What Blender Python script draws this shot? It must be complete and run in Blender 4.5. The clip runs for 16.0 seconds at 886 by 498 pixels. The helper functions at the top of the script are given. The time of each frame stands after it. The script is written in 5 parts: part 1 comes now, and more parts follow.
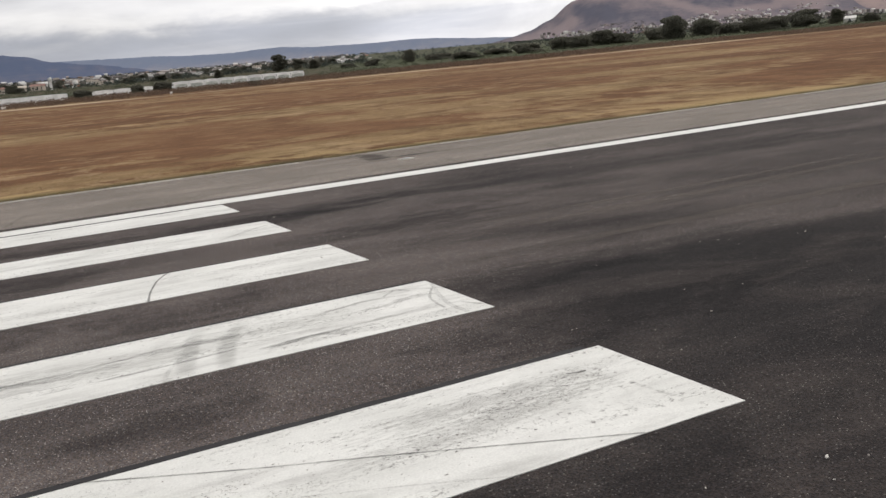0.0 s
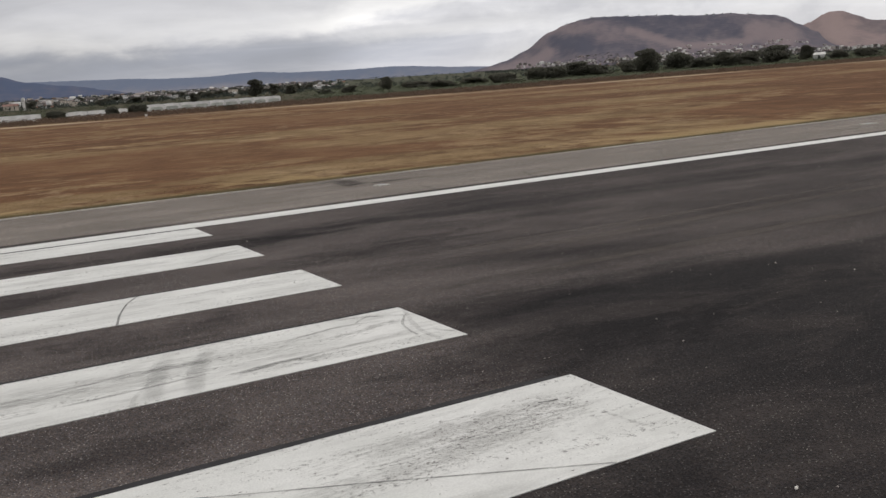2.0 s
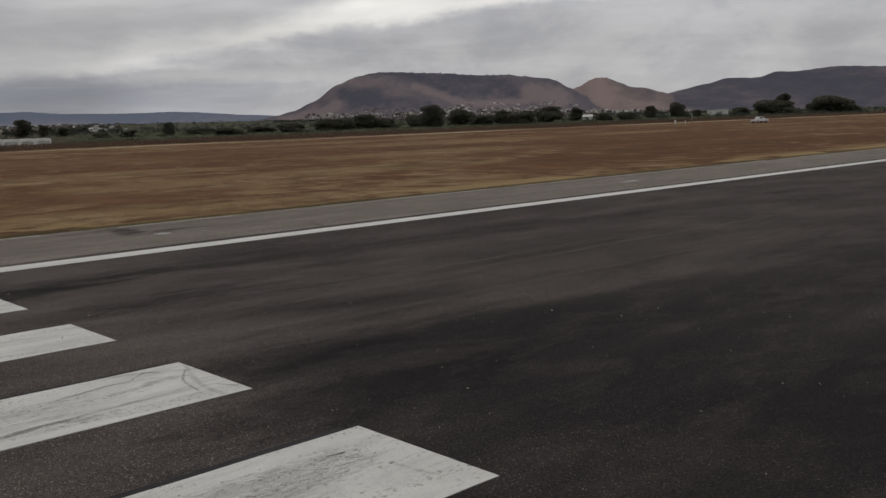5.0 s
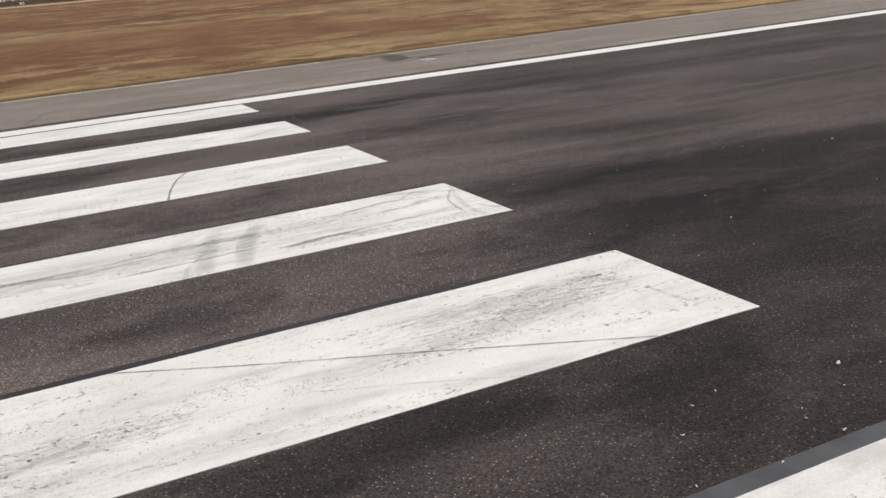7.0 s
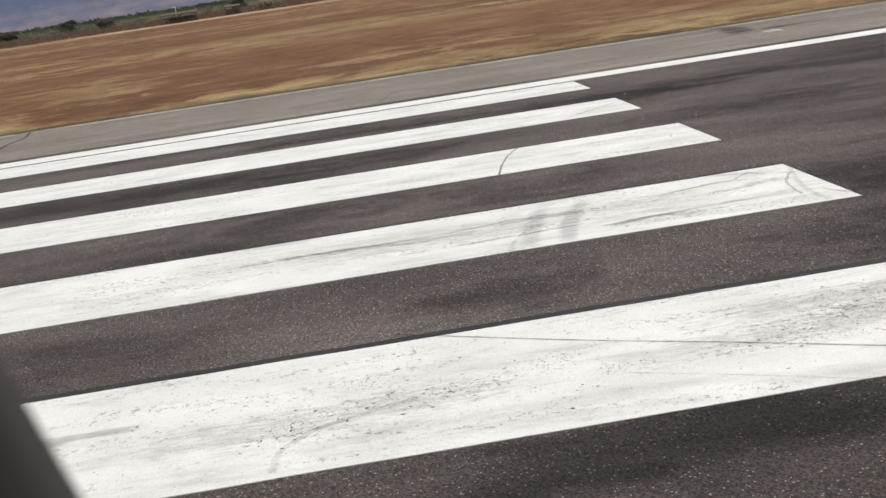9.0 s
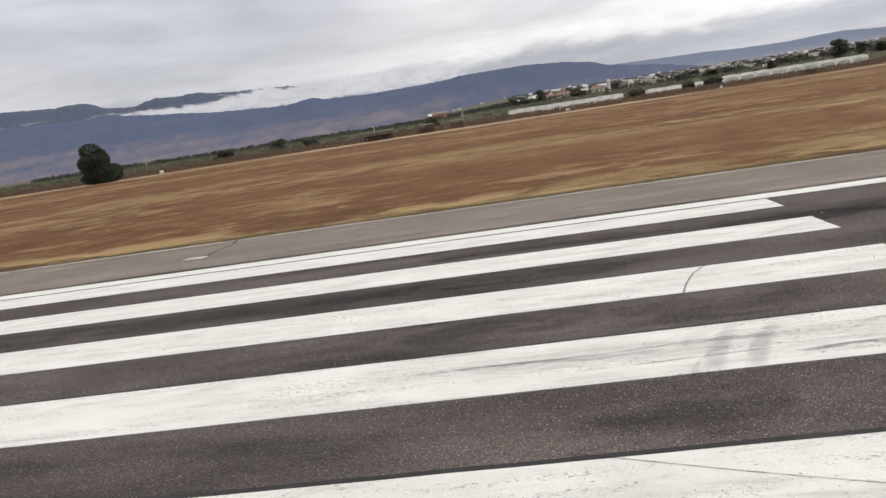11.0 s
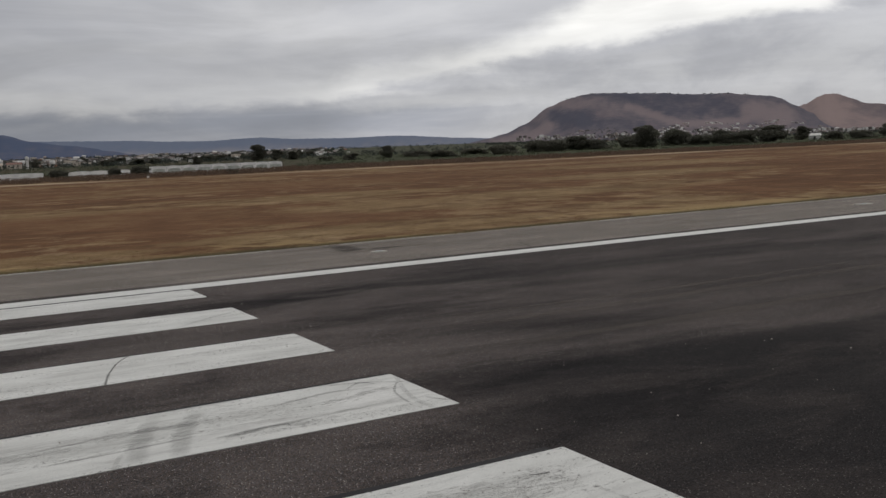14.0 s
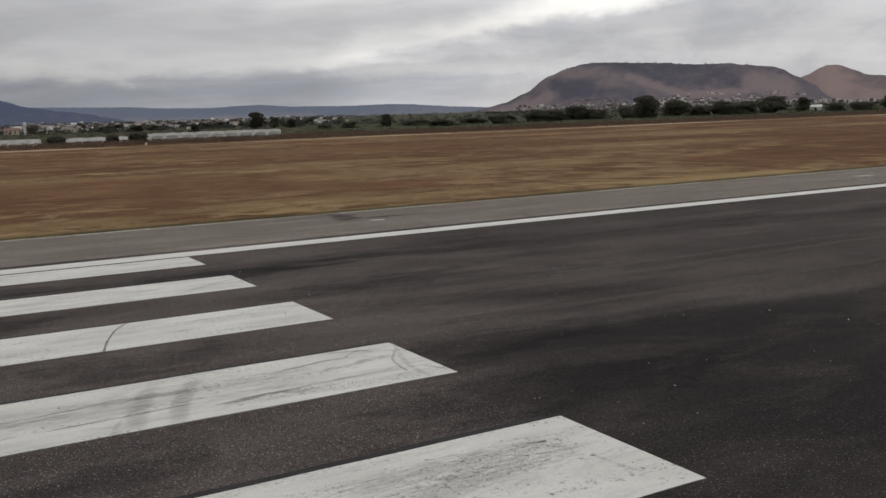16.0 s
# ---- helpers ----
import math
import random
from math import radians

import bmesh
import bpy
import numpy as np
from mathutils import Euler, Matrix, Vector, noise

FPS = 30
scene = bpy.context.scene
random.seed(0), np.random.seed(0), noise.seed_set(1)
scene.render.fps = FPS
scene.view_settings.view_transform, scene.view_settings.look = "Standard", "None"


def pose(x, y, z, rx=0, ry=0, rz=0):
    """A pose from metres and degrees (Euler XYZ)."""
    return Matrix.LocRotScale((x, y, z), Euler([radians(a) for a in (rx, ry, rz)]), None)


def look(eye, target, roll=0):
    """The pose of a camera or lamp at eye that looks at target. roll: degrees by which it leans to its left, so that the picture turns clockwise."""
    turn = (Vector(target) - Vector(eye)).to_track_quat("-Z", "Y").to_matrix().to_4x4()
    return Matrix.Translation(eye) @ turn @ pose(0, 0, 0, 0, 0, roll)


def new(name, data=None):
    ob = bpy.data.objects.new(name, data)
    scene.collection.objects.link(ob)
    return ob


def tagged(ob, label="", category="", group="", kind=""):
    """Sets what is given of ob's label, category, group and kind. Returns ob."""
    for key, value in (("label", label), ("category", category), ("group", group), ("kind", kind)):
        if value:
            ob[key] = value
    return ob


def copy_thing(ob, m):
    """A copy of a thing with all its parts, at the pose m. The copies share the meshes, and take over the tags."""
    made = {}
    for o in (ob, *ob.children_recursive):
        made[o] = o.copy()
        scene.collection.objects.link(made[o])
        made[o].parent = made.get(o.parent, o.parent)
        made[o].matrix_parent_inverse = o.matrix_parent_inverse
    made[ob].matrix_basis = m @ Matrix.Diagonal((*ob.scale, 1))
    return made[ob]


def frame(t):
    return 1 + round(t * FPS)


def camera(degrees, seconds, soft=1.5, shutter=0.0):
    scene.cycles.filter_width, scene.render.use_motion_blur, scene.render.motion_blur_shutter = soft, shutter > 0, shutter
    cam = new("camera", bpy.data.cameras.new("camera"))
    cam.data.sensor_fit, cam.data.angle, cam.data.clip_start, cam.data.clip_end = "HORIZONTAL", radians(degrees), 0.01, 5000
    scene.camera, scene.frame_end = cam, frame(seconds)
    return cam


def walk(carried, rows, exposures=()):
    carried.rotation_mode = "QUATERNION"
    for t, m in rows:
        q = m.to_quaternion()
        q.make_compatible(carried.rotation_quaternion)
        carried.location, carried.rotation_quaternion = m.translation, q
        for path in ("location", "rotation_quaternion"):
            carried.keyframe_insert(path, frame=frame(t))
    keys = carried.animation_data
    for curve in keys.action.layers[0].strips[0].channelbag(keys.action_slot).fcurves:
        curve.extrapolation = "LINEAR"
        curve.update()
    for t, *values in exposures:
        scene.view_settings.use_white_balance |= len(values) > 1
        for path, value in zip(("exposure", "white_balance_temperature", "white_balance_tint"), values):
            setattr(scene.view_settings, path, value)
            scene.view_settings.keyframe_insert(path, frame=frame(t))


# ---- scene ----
cam = camera(52.8, 16.0, soft=1.5)
# a phone's small lens: the cabin window, a hand's width away, is out of focus
cam.data.dof.use_dof, cam.data.dof.focus_distance, cam.data.dof.aperture_fstop = True, 18.0, 13.0
# seconds, place in metres, heading to the left of +y, tilt, lean
PATH = [
    (0.0, -4.441, -4.533, 2.493, -25.65, -11.06, -5.67),
    (0.5, -4.432, -4.525, 2.488, -25.92, -10.39, -5.78),
    (1.0, -4.429, -4.523, 2.486, -26.21, -9.97, -5.58),
    (1.5, -4.429, -4.525, 2.486, -26.46, -9.81, -5.25),
    (2.0, -4.430, -4.523, 2.488, -27.48, -9.48, -4.58),
    (2.5, -4.423, -4.515, 2.485, -29.95, -8.35, -4.35),
    (3.0, -4.421, -4.515, 2.487, -32.49, -6.83, -4.79),
    (3.2, -4.419, -4.516, 2.489, -33.77, -6.06, -5.06),
    (4.2, -4.405, -4.508, 2.490, -41.20, -4.60, -3.90),
    (4.7, -4.398, -4.504, 2.486, -42.30, -5.70, -3.10),
    (5.3, -4.395, -4.501, 2.478, -38.81, -9.02, -2.41),
    (5.5, -4.400, -4.503, 2.472, -36.72, -10.38, -2.23),
    (6.0, -4.408, -4.512, 2.467, -31.31, -13.06, -3.27),
    (6.5, -4.407, -4.518, 2.464, -27.22, -14.92, -4.46),
    (7.0, -4.408, -4.530, 2.464, -23.67, -17.04, -5.29),
    (7.5, -4.404, -4.532, 2.465, -20.27, -17.00, -6.35),
    (8.0, -4.397, -4.534, 2.460, -16.44, -15.14, -6.80),
    (8.5, -4.394, -4.527, 2.460, -10.12, -14.63, -7.10),
    (9.0, -4.399, -4.529, 2.470, -2.19, -16.01, -8.51),
    (9.2, -4.395, -4.524, 2.474, 0.76, -16.31, -9.93),
    (9.7, -4.385, -4.518, 2.471, 6.60, -15.10, -11.20),
    (10.5, -4.374, -4.512, 2.462, 10.40, -10.10, -10.10),
    (11.3, -4.354, -4.500, 2.452, 5.10, -6.11, -6.92),
    (11.5, -4.346, -4.484, 2.454, 1.45, -5.61, -5.78),
    (12.0, -4.362, -4.498, 2.453, -9.76, -2.02, -2.29),
    (12.5, -4.386, -4.511, 2.455, -18.33, -4.74, -0.59),
    (13.0, -4.397, -4.511, 2.456, -21.27, -4.04, -1.11),
    (13.5, -4.404, -4.512, 2.458, -27.03, -2.71, -0.48),
    (14.0, -4.397, -4.507, 2.461, -27.96, -5.09, -3.00),
    (14.5, -4.396, -4.502, 2.458, -28.52, -5.56, -2.94),
    (15.0, -4.394, -4.493, 2.456, -28.77, -6.17, -2.38),
    (15.5, -4.396, -4.490, 2.457, -28.55, -6.72, -2.43),
    (16.0, -4.393, -4.487, 2.456, -27.96, -7.06, -2.60),
]


def gaze(x, y, z, yaw, pitch, roll):
    a, p = radians(yaw), radians(pitch)
    way = Vector((-math.sin(a) * math.cos(p), math.cos(a) * math.cos(p), math.sin(p)))
    return look((x, y, z), Vector((x, y, z)) + way, roll)


# the camera's automatic exposure, in stops
EXPOSURE = [
    (0.0, 0.38, 6840, 10), (0.5, 0.25, 6840, 10), (1.0, 0.15, 6800, 10), (2.0, 0.0, 6770, 10), (3.0, -0.18, 6840, 9), (4.2, -0.62, 6800, 9), (5.3, -0.72, 6800, 10),
    (5.5, -0.55, 6820, 11), (6.0, 0.16, 6900, 13), (6.5, 0.41, 6920, 13), (7.5, 0.51, 6830, 12), (8.5, 0.61, 6750, 11), (9.2, 0.60, 6770, 10),
    (11.5, 0.44, 6880, 10), (12.0, 0.04, 6660, 9), (12.5, -0.46, 6770, 7), (13.0, -0.29, 6780, 9), (13.5, -0.68, 6700, 8), (14.0, -0.52, 6680, 9),
    (15.0, -0.46, 6780, 9), (16.0, -0.36, 6810, 9),
]
walk(cam, [(row[0], gaze(*row[1:])) for row in PATH], EXPOSURE)

# ---- world and sun: a high, broken overcast ----
SUN_UP, SUN_ROUND = 48.0, 58.0
world = bpy.data.worlds.new("overcast_sky")
scene.world = world
world.use_nodes = True


class Nodes:
    """A short way to write node trees."""

    def __init__(self, tree):
        self.tree = tree
        tree.nodes.clear()

    def make(self, kind, values=(), **props):
        node = self.tree.nodes.new(kind)
        if "operation" in props:
            node.operation, node.use_clamp = props["operation"], props["use_clamp"]
        if "data_type" in props:
            node.data_type, node.blend_type = props["data_type"], props["blend_type"]
        if "interpolation_type" in props:
            node.interpolation_type = props["interpolation_type"]
        if "feature" in props:
            node.feature = props["feature"]
        for key, value in dict(values).items():
            if isinstance(value, bpy.types.NodeSocket):
                self.tree.links.new(value, node.inputs[key])
            else:
                node.inputs[key].default_value = value
        return node

    def math(self, operation, a, b=0.0, clamp=False):
        return self.make("ShaderNodeMath", {0: a, 1: b}, operation=operation, use_clamp=clamp).outputs[0]

    def mix(self, factor, a, b, blend="MIX"):
        n = self.make("ShaderNodeMix", {"Factor": factor}, data_type="RGBA", blend_type=blend)
        for slot, value in ((6, a), (7, b)):
            if isinstance(value, bpy.types.NodeSocket):
                self.tree.links.new(value, n.inputs[slot])
            else:
                n.inputs[slot].default_value = (*value, 1) if len(value) == 3 else value
        return n.outputs[2]

    def noise(self, vector, scale, detail=4.0, rough=0.55, twist=0.0):
        return self.make("ShaderNodeTexNoise", {"Vector": vector, "Scale": scale, "Detail": detail, "Roughness": rough, "Distortion": twist}).outputs["Fac"]

    def stretch(self, vector, scale, turn=0.0, shift=(0, 0, 0)):
        return self.make("ShaderNodeMapping", {"Vector": vector, "Scale": scale, "Rotation": (0, 0, radians(turn)), "Location": shift}).outputs[0]

    def ramp(self, value, lo, hi, a=0.0, b=1.0):
        return self.make("ShaderNodeMapRange", {"Value": value, "From Min": lo, "From Max": hi, "To Min": a, "To Max": b}, interpolation_type="SMOOTHSTEP").outputs[0]


w = Nodes(world.node_tree)
way = w.make("ShaderNodeTexCoord").outputs["Generated"]
sep = w.make("ShaderNodeSeparateXYZ", {0: way})
lift = w.math("MAXIMUM", sep.outputs[2], 0.0)
depth = w.math("ADD", lift, 0.16)
flat = w.make("ShaderNodeCombineXYZ", {0: w.math("DIVIDE", sep.outputs[0], depth), 1: w.math("DIVIDE", sep.outputs[1], depth), 2: 0.0}).outputs[0]
big = w.noise(w.stretch(flat, (0.50, 0.62, 1), 24), 1.0, 4.0, 0.5, 0.3)
fine = w.noise(w.stretch(flat, (1.2, 1.2, 1), -14), 1.5, 5.0, 0.5, 0.5)
form = w.math("ADD", w.math("MULTIPLY", big, 0.72), w.math("MULTIPLY", fine, 0.28))
light = w.ramp(form, 0.36, 0.66)
grey = w.mix(light, (0.57, 0.588, 0.645), (0.80, 0.812, 0.845))
# a frayed cloud edge: level in the north, rising to the east, with brightness above it
edge_up = w.math("MAXIMUM", w.math("SUBTRACT", w.math("ADD", w.math("MULTIPLY", sep.outputs[0], 0.19), w.math("MULTIPLY", sep.outputs[1], 0.055)), 0.041), 0.078)
tufts = w.noise(w.stretch(way, (11, 11, 20)), 1.0, 6.0, 0.58, 0.25)
fluff = w.math("SUBTRACT", w.math("ADD", w.math("MULTIPLY", tufts, 0.6), w.math("MULTIPLY", fine, 0.4)), 0.5)
fray = w.math("ADD", w.math("SUBTRACT", lift, edge_up), w.math("MULTIPLY", fluff, 0.075))
east = w.ramp(sep.outputs[0], 0.22, 0.48)
higher = w.math("SUBTRACT", fray, w.ramp(sep.outputs[0], 0.52, 0.80, 0.0, 0.12))
above = w.math("MULTIPLY", w.ramp(fray, -0.004, 0.014), w.ramp(higher, 0.046, 0.010))
wisps = w.ramp(w.noise(w.stretch(way, (3.2, 3.2, 34), 0, (0.2, 0.5, 0.9)), 1.0, 6.0, 0.58, 0.6), 0.36, 0.62)
shelf = w.math("MULTIPLY", w.math("MULTIPLY", w.ramp(higher, 0.014, 0.034), w.ramp(higher, 0.095, 0.045)), w.math("MULTIPLY", w.ramp(wisps, 0.0, 1.0, 0.35, 1.0), w.ramp(sep.outputs[0], -0.1, 0.25, 0.2, 0.75)))
grey = w.mix(shelf, grey, (0.60, 0.613, 0.655))
breadth = w.math("ADD", w.ramp(sep.outputs[0], 0.0, 0.6, 0.35, 0.75), w.ramp(big, 0.35, 0.65, -0.2, 0.2))
grey = w.mix(w.math("MULTIPLY", above, w.math("MULTIPLY", breadth, w.ramp(sep.outputs[0], 0.05, 0.42, 0.3, 1.1)), True), grey, w.mix(w.ramp(sep.outputs[0], 0.44, 0.66), (1.04, 1.05, 1.045), (1.36, 1.37, 1.35)))
below = w.ramp(fray, 0.008, -0.016)
under = w.mix(east, w.mix(w.ramp(lift, 0.02, 0.08), (0.40, 0.435, 0.53), (0.335, 0.358, 0.43)), w.mix(w.ramp(tufts, 0.35, 0.65), (0.52, 0.535, 0.585), (0.66, 0.675, 0.715)))
grey = w.mix(w.math("MULTIPLY", below, 0.95), grey, under)
# a clear strip under the rising edge, then the flat top of the lowest bank
strip = w.math("MULTIPLY", w.math("MULTIPLY", w.ramp(sep.outputs[0], 0.36, 0.42), w.ramp(sep.outputs[0], 0.62, 0.50)), w.math("MULTIPLY", w.ramp(w.math("ADD", lift, w.math("MULTIPLY", fluff, 0.04)), 0.066, 0.070), w.ramp(w.math("ADD", lift, w.math("MULTIPLY", fluff, 0.04)), 0.086, 0.078)))
grey = w.mix(w.math("MULTIPLY", strip, 0.6), grey, (0.72, 0.735, 0.77))
bank_top = w.math("ADD", lift, w.math("MULTIPLY", fluff, 0.05))
lowest = w.math("MULTIPLY", w.ramp(bank_top, 0.080, 0.062), w.math("MULTIPLY", w.ramp(sep.outputs[0], -0.05, 0.08), w.ramp(sep.outputs[0], 0.58, 0.44)))
grey = w.mix(w.math("MULTIPLY", lowest, 0.85), grey, w.mix(wisps, (0.41, 0.44, 0.52), (0.53, 0.553, 0.62)))
dim = w.math("MAXIMUM", w.ramp(lift, 0.05, 0.18, 0.84, 1.0), w.ramp(sep.outputs[0], 0.12, 0.42))
grey = w.mix(1.0, grey, w.make("ShaderNodeCombineColor", {0: dim, 1: dim, 2: dim}).outputs[0], "MULTIPLY")
layers = w.ramp(w.noise(w.stretch(way, (3.2, 3.2, 20), 0, (0.7, 0, 0)), 1.0, 7.0, 0.58, 0.5), 0.3, 0.7, 0.87, 1.10)
grey = w.mix(1.0, grey, w.make("ShaderNodeCombineColor", {0: layers, 1: layers, 2: layers}).outputs[0], "MULTIPLY")
# duller and bluer over the western mountain
west = w.math("MULTIPLY", w.ramp(sep.outputs[0], -0.10, -0.34), w.ramp(lift, 0.34, 0.20))
grey = w.mix(w.math("MULTIPLY", west, 0.9), grey, w.mix(1.0, grey, (0.75, 0.77, 0.815), "MULTIPLY"))
high = w.ramp(lift, 0.18, 0.8)
grey = w.mix(high, grey, (0.88, 0.88, 0.89))
toward = w.make("ShaderNodeVectorMath", {0: way, 1: (math.sin(radians(SUN_ROUND)) * 0.94, math.cos(radians(SUN_ROUND)) * 0.94, 0.34)})
toward.operation = "DOT_PRODUCT"
glow = w.ramp(toward.outputs["Value"], 0.30, 1.0, 0.88, 1.20)
grey = w.mix(1.0, grey, w.make("ShaderNodeCombineColor", {0: glow, 1: w.math("MULTIPLY", glow, 0.992), 2: w.math("MULTIPLY", glow, 0.998)}).outputs[0], "MULTIPLY")
sky = w.make("ShaderNodeTexSky")
sky.sky_type, sky.sun_disc, sky.sun_elevation, sky.sun_rotation = "NISHITA", False, radians(SUN_UP), radians(SUN_ROUND)
clear = w.make("ShaderNodeBackground", {"Color": sky.outputs[0], "Strength": 0.08})
cloud = w.make("ShaderNodeBackground", {"Color": grey, "Strength": 1.0})
both = w.make("ShaderNodeMixShader", {0: 0.93, 1: clear.outputs[0], 2: cloud.outputs[0]})
w.make("ShaderNodeOutputWorld", {0: both.outputs[0]})

sun = new("sun", bpy.data.lights.new("sun", "SUN"))
sun.data.energy, sun.data.angle, sun.data.color = 0.4, radians(30), (1.0, 0.96, 0.9)
a, p = radians(SUN_ROUND), radians(SUN_UP)
sun.matrix_world = look((0, 0, 0), (-math.sin(a) * math.cos(p), -math.cos(a) * math.cos(p), -math.sin(p)))


# ---- materials ----
# patches of the field: middle, half length along the runway, half depth
BARE = [(-6.0, 50.0, 22.0, 11.0), (8.0, 42.0, 11.0, 8.0), (-22.0, 38.0, 12.0, 6.0), (46.0, 40.0, 16.0, 6.0), (40.0, 95.0, 40.0, 16.0), (-25.0, 90.0, 30.0, 16.0), (95.0, 62.0, 30.0, 9.0)]
PALE_STRAW = [(13.0, 30.5, 10.0, 3.2), (20.0, 62.0, 14.0, 6.0), (33.0, 47.0, 11.0, 6.0), (62.0, 68.0, 18.0, 8.0), (-12.0, 70.0, 16.0, 5.0), (28.0, 33.0, 7.0, 3.0), (80.0, 100.0, 30.0, 12.0), (-2.0, 29.0, 4.0, 1.6)]


def material(name, paint, rough=0.85, metal=0.0, shine=0.3, thin=0.0):
    """paint(nodes, place) gives the colour and, if it likes, the height of the relief and its depth, and the roughness; thin is the light let through."""
    m = bpy.data.materials.new(name)
    m.use_nodes = True
    n = Nodes(m.node_tree)
    coord = n.make("ShaderNodeTexCoord")
    made = paint(n, coord.outputs["Object"])
    colour, height, deep, gloss = (tuple(made) + (None, 0.0, None))[:4] if isinstance(made, tuple) else (made, None, 0.0, None)
    values = {"Base Color": colour, "Roughness": rough if gloss is None else gloss, "Metallic": metal, "Specular IOR Level": shine}
    if height is not None:
        values["Normal"] = n.make("ShaderNodeBump", {"Height": height, "Distance": deep, "Strength": 1.0}).outputs[0]
    shader = n.make("ShaderNodeBsdfPrincipled", values)
    if thin:
        through_it = n.make("ShaderNodeBsdfTranslucent", {"Color": colour})
        shader = n.make("ShaderNodeMixShader", {0: thin, 1: shader.outputs[0], 2: through_it.outputs[0]})
    n.make("ShaderNodeOutputMaterial", {0: shader.outputs[0]})
    return m


def plain(name, colour, rough=0.7, vary=0.12, scale=3.0, metal=0.0):
    def paint(n, p):
        fac = n.noise(p, scale, 5.0)
        per = n.make("ShaderNodeObjectInfo").outputs["Random"]
        tone = n.math("ADD", n.ramp(fac, 0.3, 0.7, 1 - vary, 1 + vary), n.math("MULTIPLY", n.math("SUBTRACT", per, 0.5), vary))
        return n.mix(1.0, colour, n.make("ShaderNodeCombineColor", {0: tone, 1: tone, 2: tone}).outputs[0], "MULTIPLY")
    return material(name, paint, rough, metal)


def asphalt_tone(n, p, pale):
    """Chip-seal asphalt: brown-grey stones in dark binder, with stains laid along the runway."""
    along = n.noise(n.stretch(p, (0.05, 0.50, 1), 2), 1.0, 5.0, 0.6, 0.3)
    blot = n.noise(n.stretch(p, (0.30, 0.55, 1)), 0.8, 5.0, 0.6, 0.4)
    streak = n.noise(n.stretch(p, (0.022, 1.3, 1), 1.5), 1.0, 6.0, 0.7)
    stones = n.make("ShaderNodeTexVoronoi", {"Vector": p, "Scale": 92.0, "Randomness": 1.0})
    chip = n.make("ShaderNodeSeparateColor", {0: stones.outputs["Color"]})
    if pale:
        base = n.mix(n.ramp(blot, 0.35, 0.65), (0.172, 0.154, 0.135), (0.232, 0.209, 0.185))
        base = n.mix(n.ramp(streak, 0.42, 0.62, 0.0, 0.55), base, (0.150, 0.132, 0.116))
    else:
        base = n.mix(n.ramp(blot, 0.36, 0.64), (0.076, 0.0665, 0.0645), (0.136, 0.119, 0.113))
        base = n.mix(n.ramp(streak, 0.44, 0.64, 0.0, 0.65), base, (0.099, 0.089, 0.084))
    grain = n.ramp(chip.outputs[0], 0.0, 1.0, 0.58, 1.42)
    base = n.mix(1.0, base, n.make("ShaderNodeCombineColor", {0: grain, 1: grain, 2: grain}).outputs[0], "MULTIPLY")
    hue = n.mix(n.ramp(chip.outputs[2], 0.3, 0.7), (1.10, 0.99, 0.90), (0.94, 0.99, 1.07))
    base = n.mix(0.8, base, hue, "MULTIPLY")
    pale_chips = n.make("ShaderNodeTexVoronoi", {"Vector": p, "Scale": 36.0, "Randomness": 1.0})
    bare = n.noise(n.stretch(p, (0.5, 0.9, 1)), 1.0, 4.0, 0.6)
    often = n.make("ShaderNodeSeparateColor", {0: pale_chips.outputs["Color"]}).outputs[2]
    bright = n.math("MULTIPLY", n.ramp(pale_chips.outputs["Distance"], 0.25, 0.15), n.ramp(n.math("ADD", often, n.math("MULTIPLY", bare, 0.8)), 1.14, 1.26))
    base = n.mix(n.math("MULTIPLY", bright, 0.85), base, (0.50, 0.47, 0.44))
    worn = n.noise(n.stretch(p, (0.10, 0.30, 1), 1.5, (4.3, 1.7, 0)), 1.0, 5.0, 0.6, 0.35)
    return base, worn, stones.outputs["Distance"], along, grain, bright


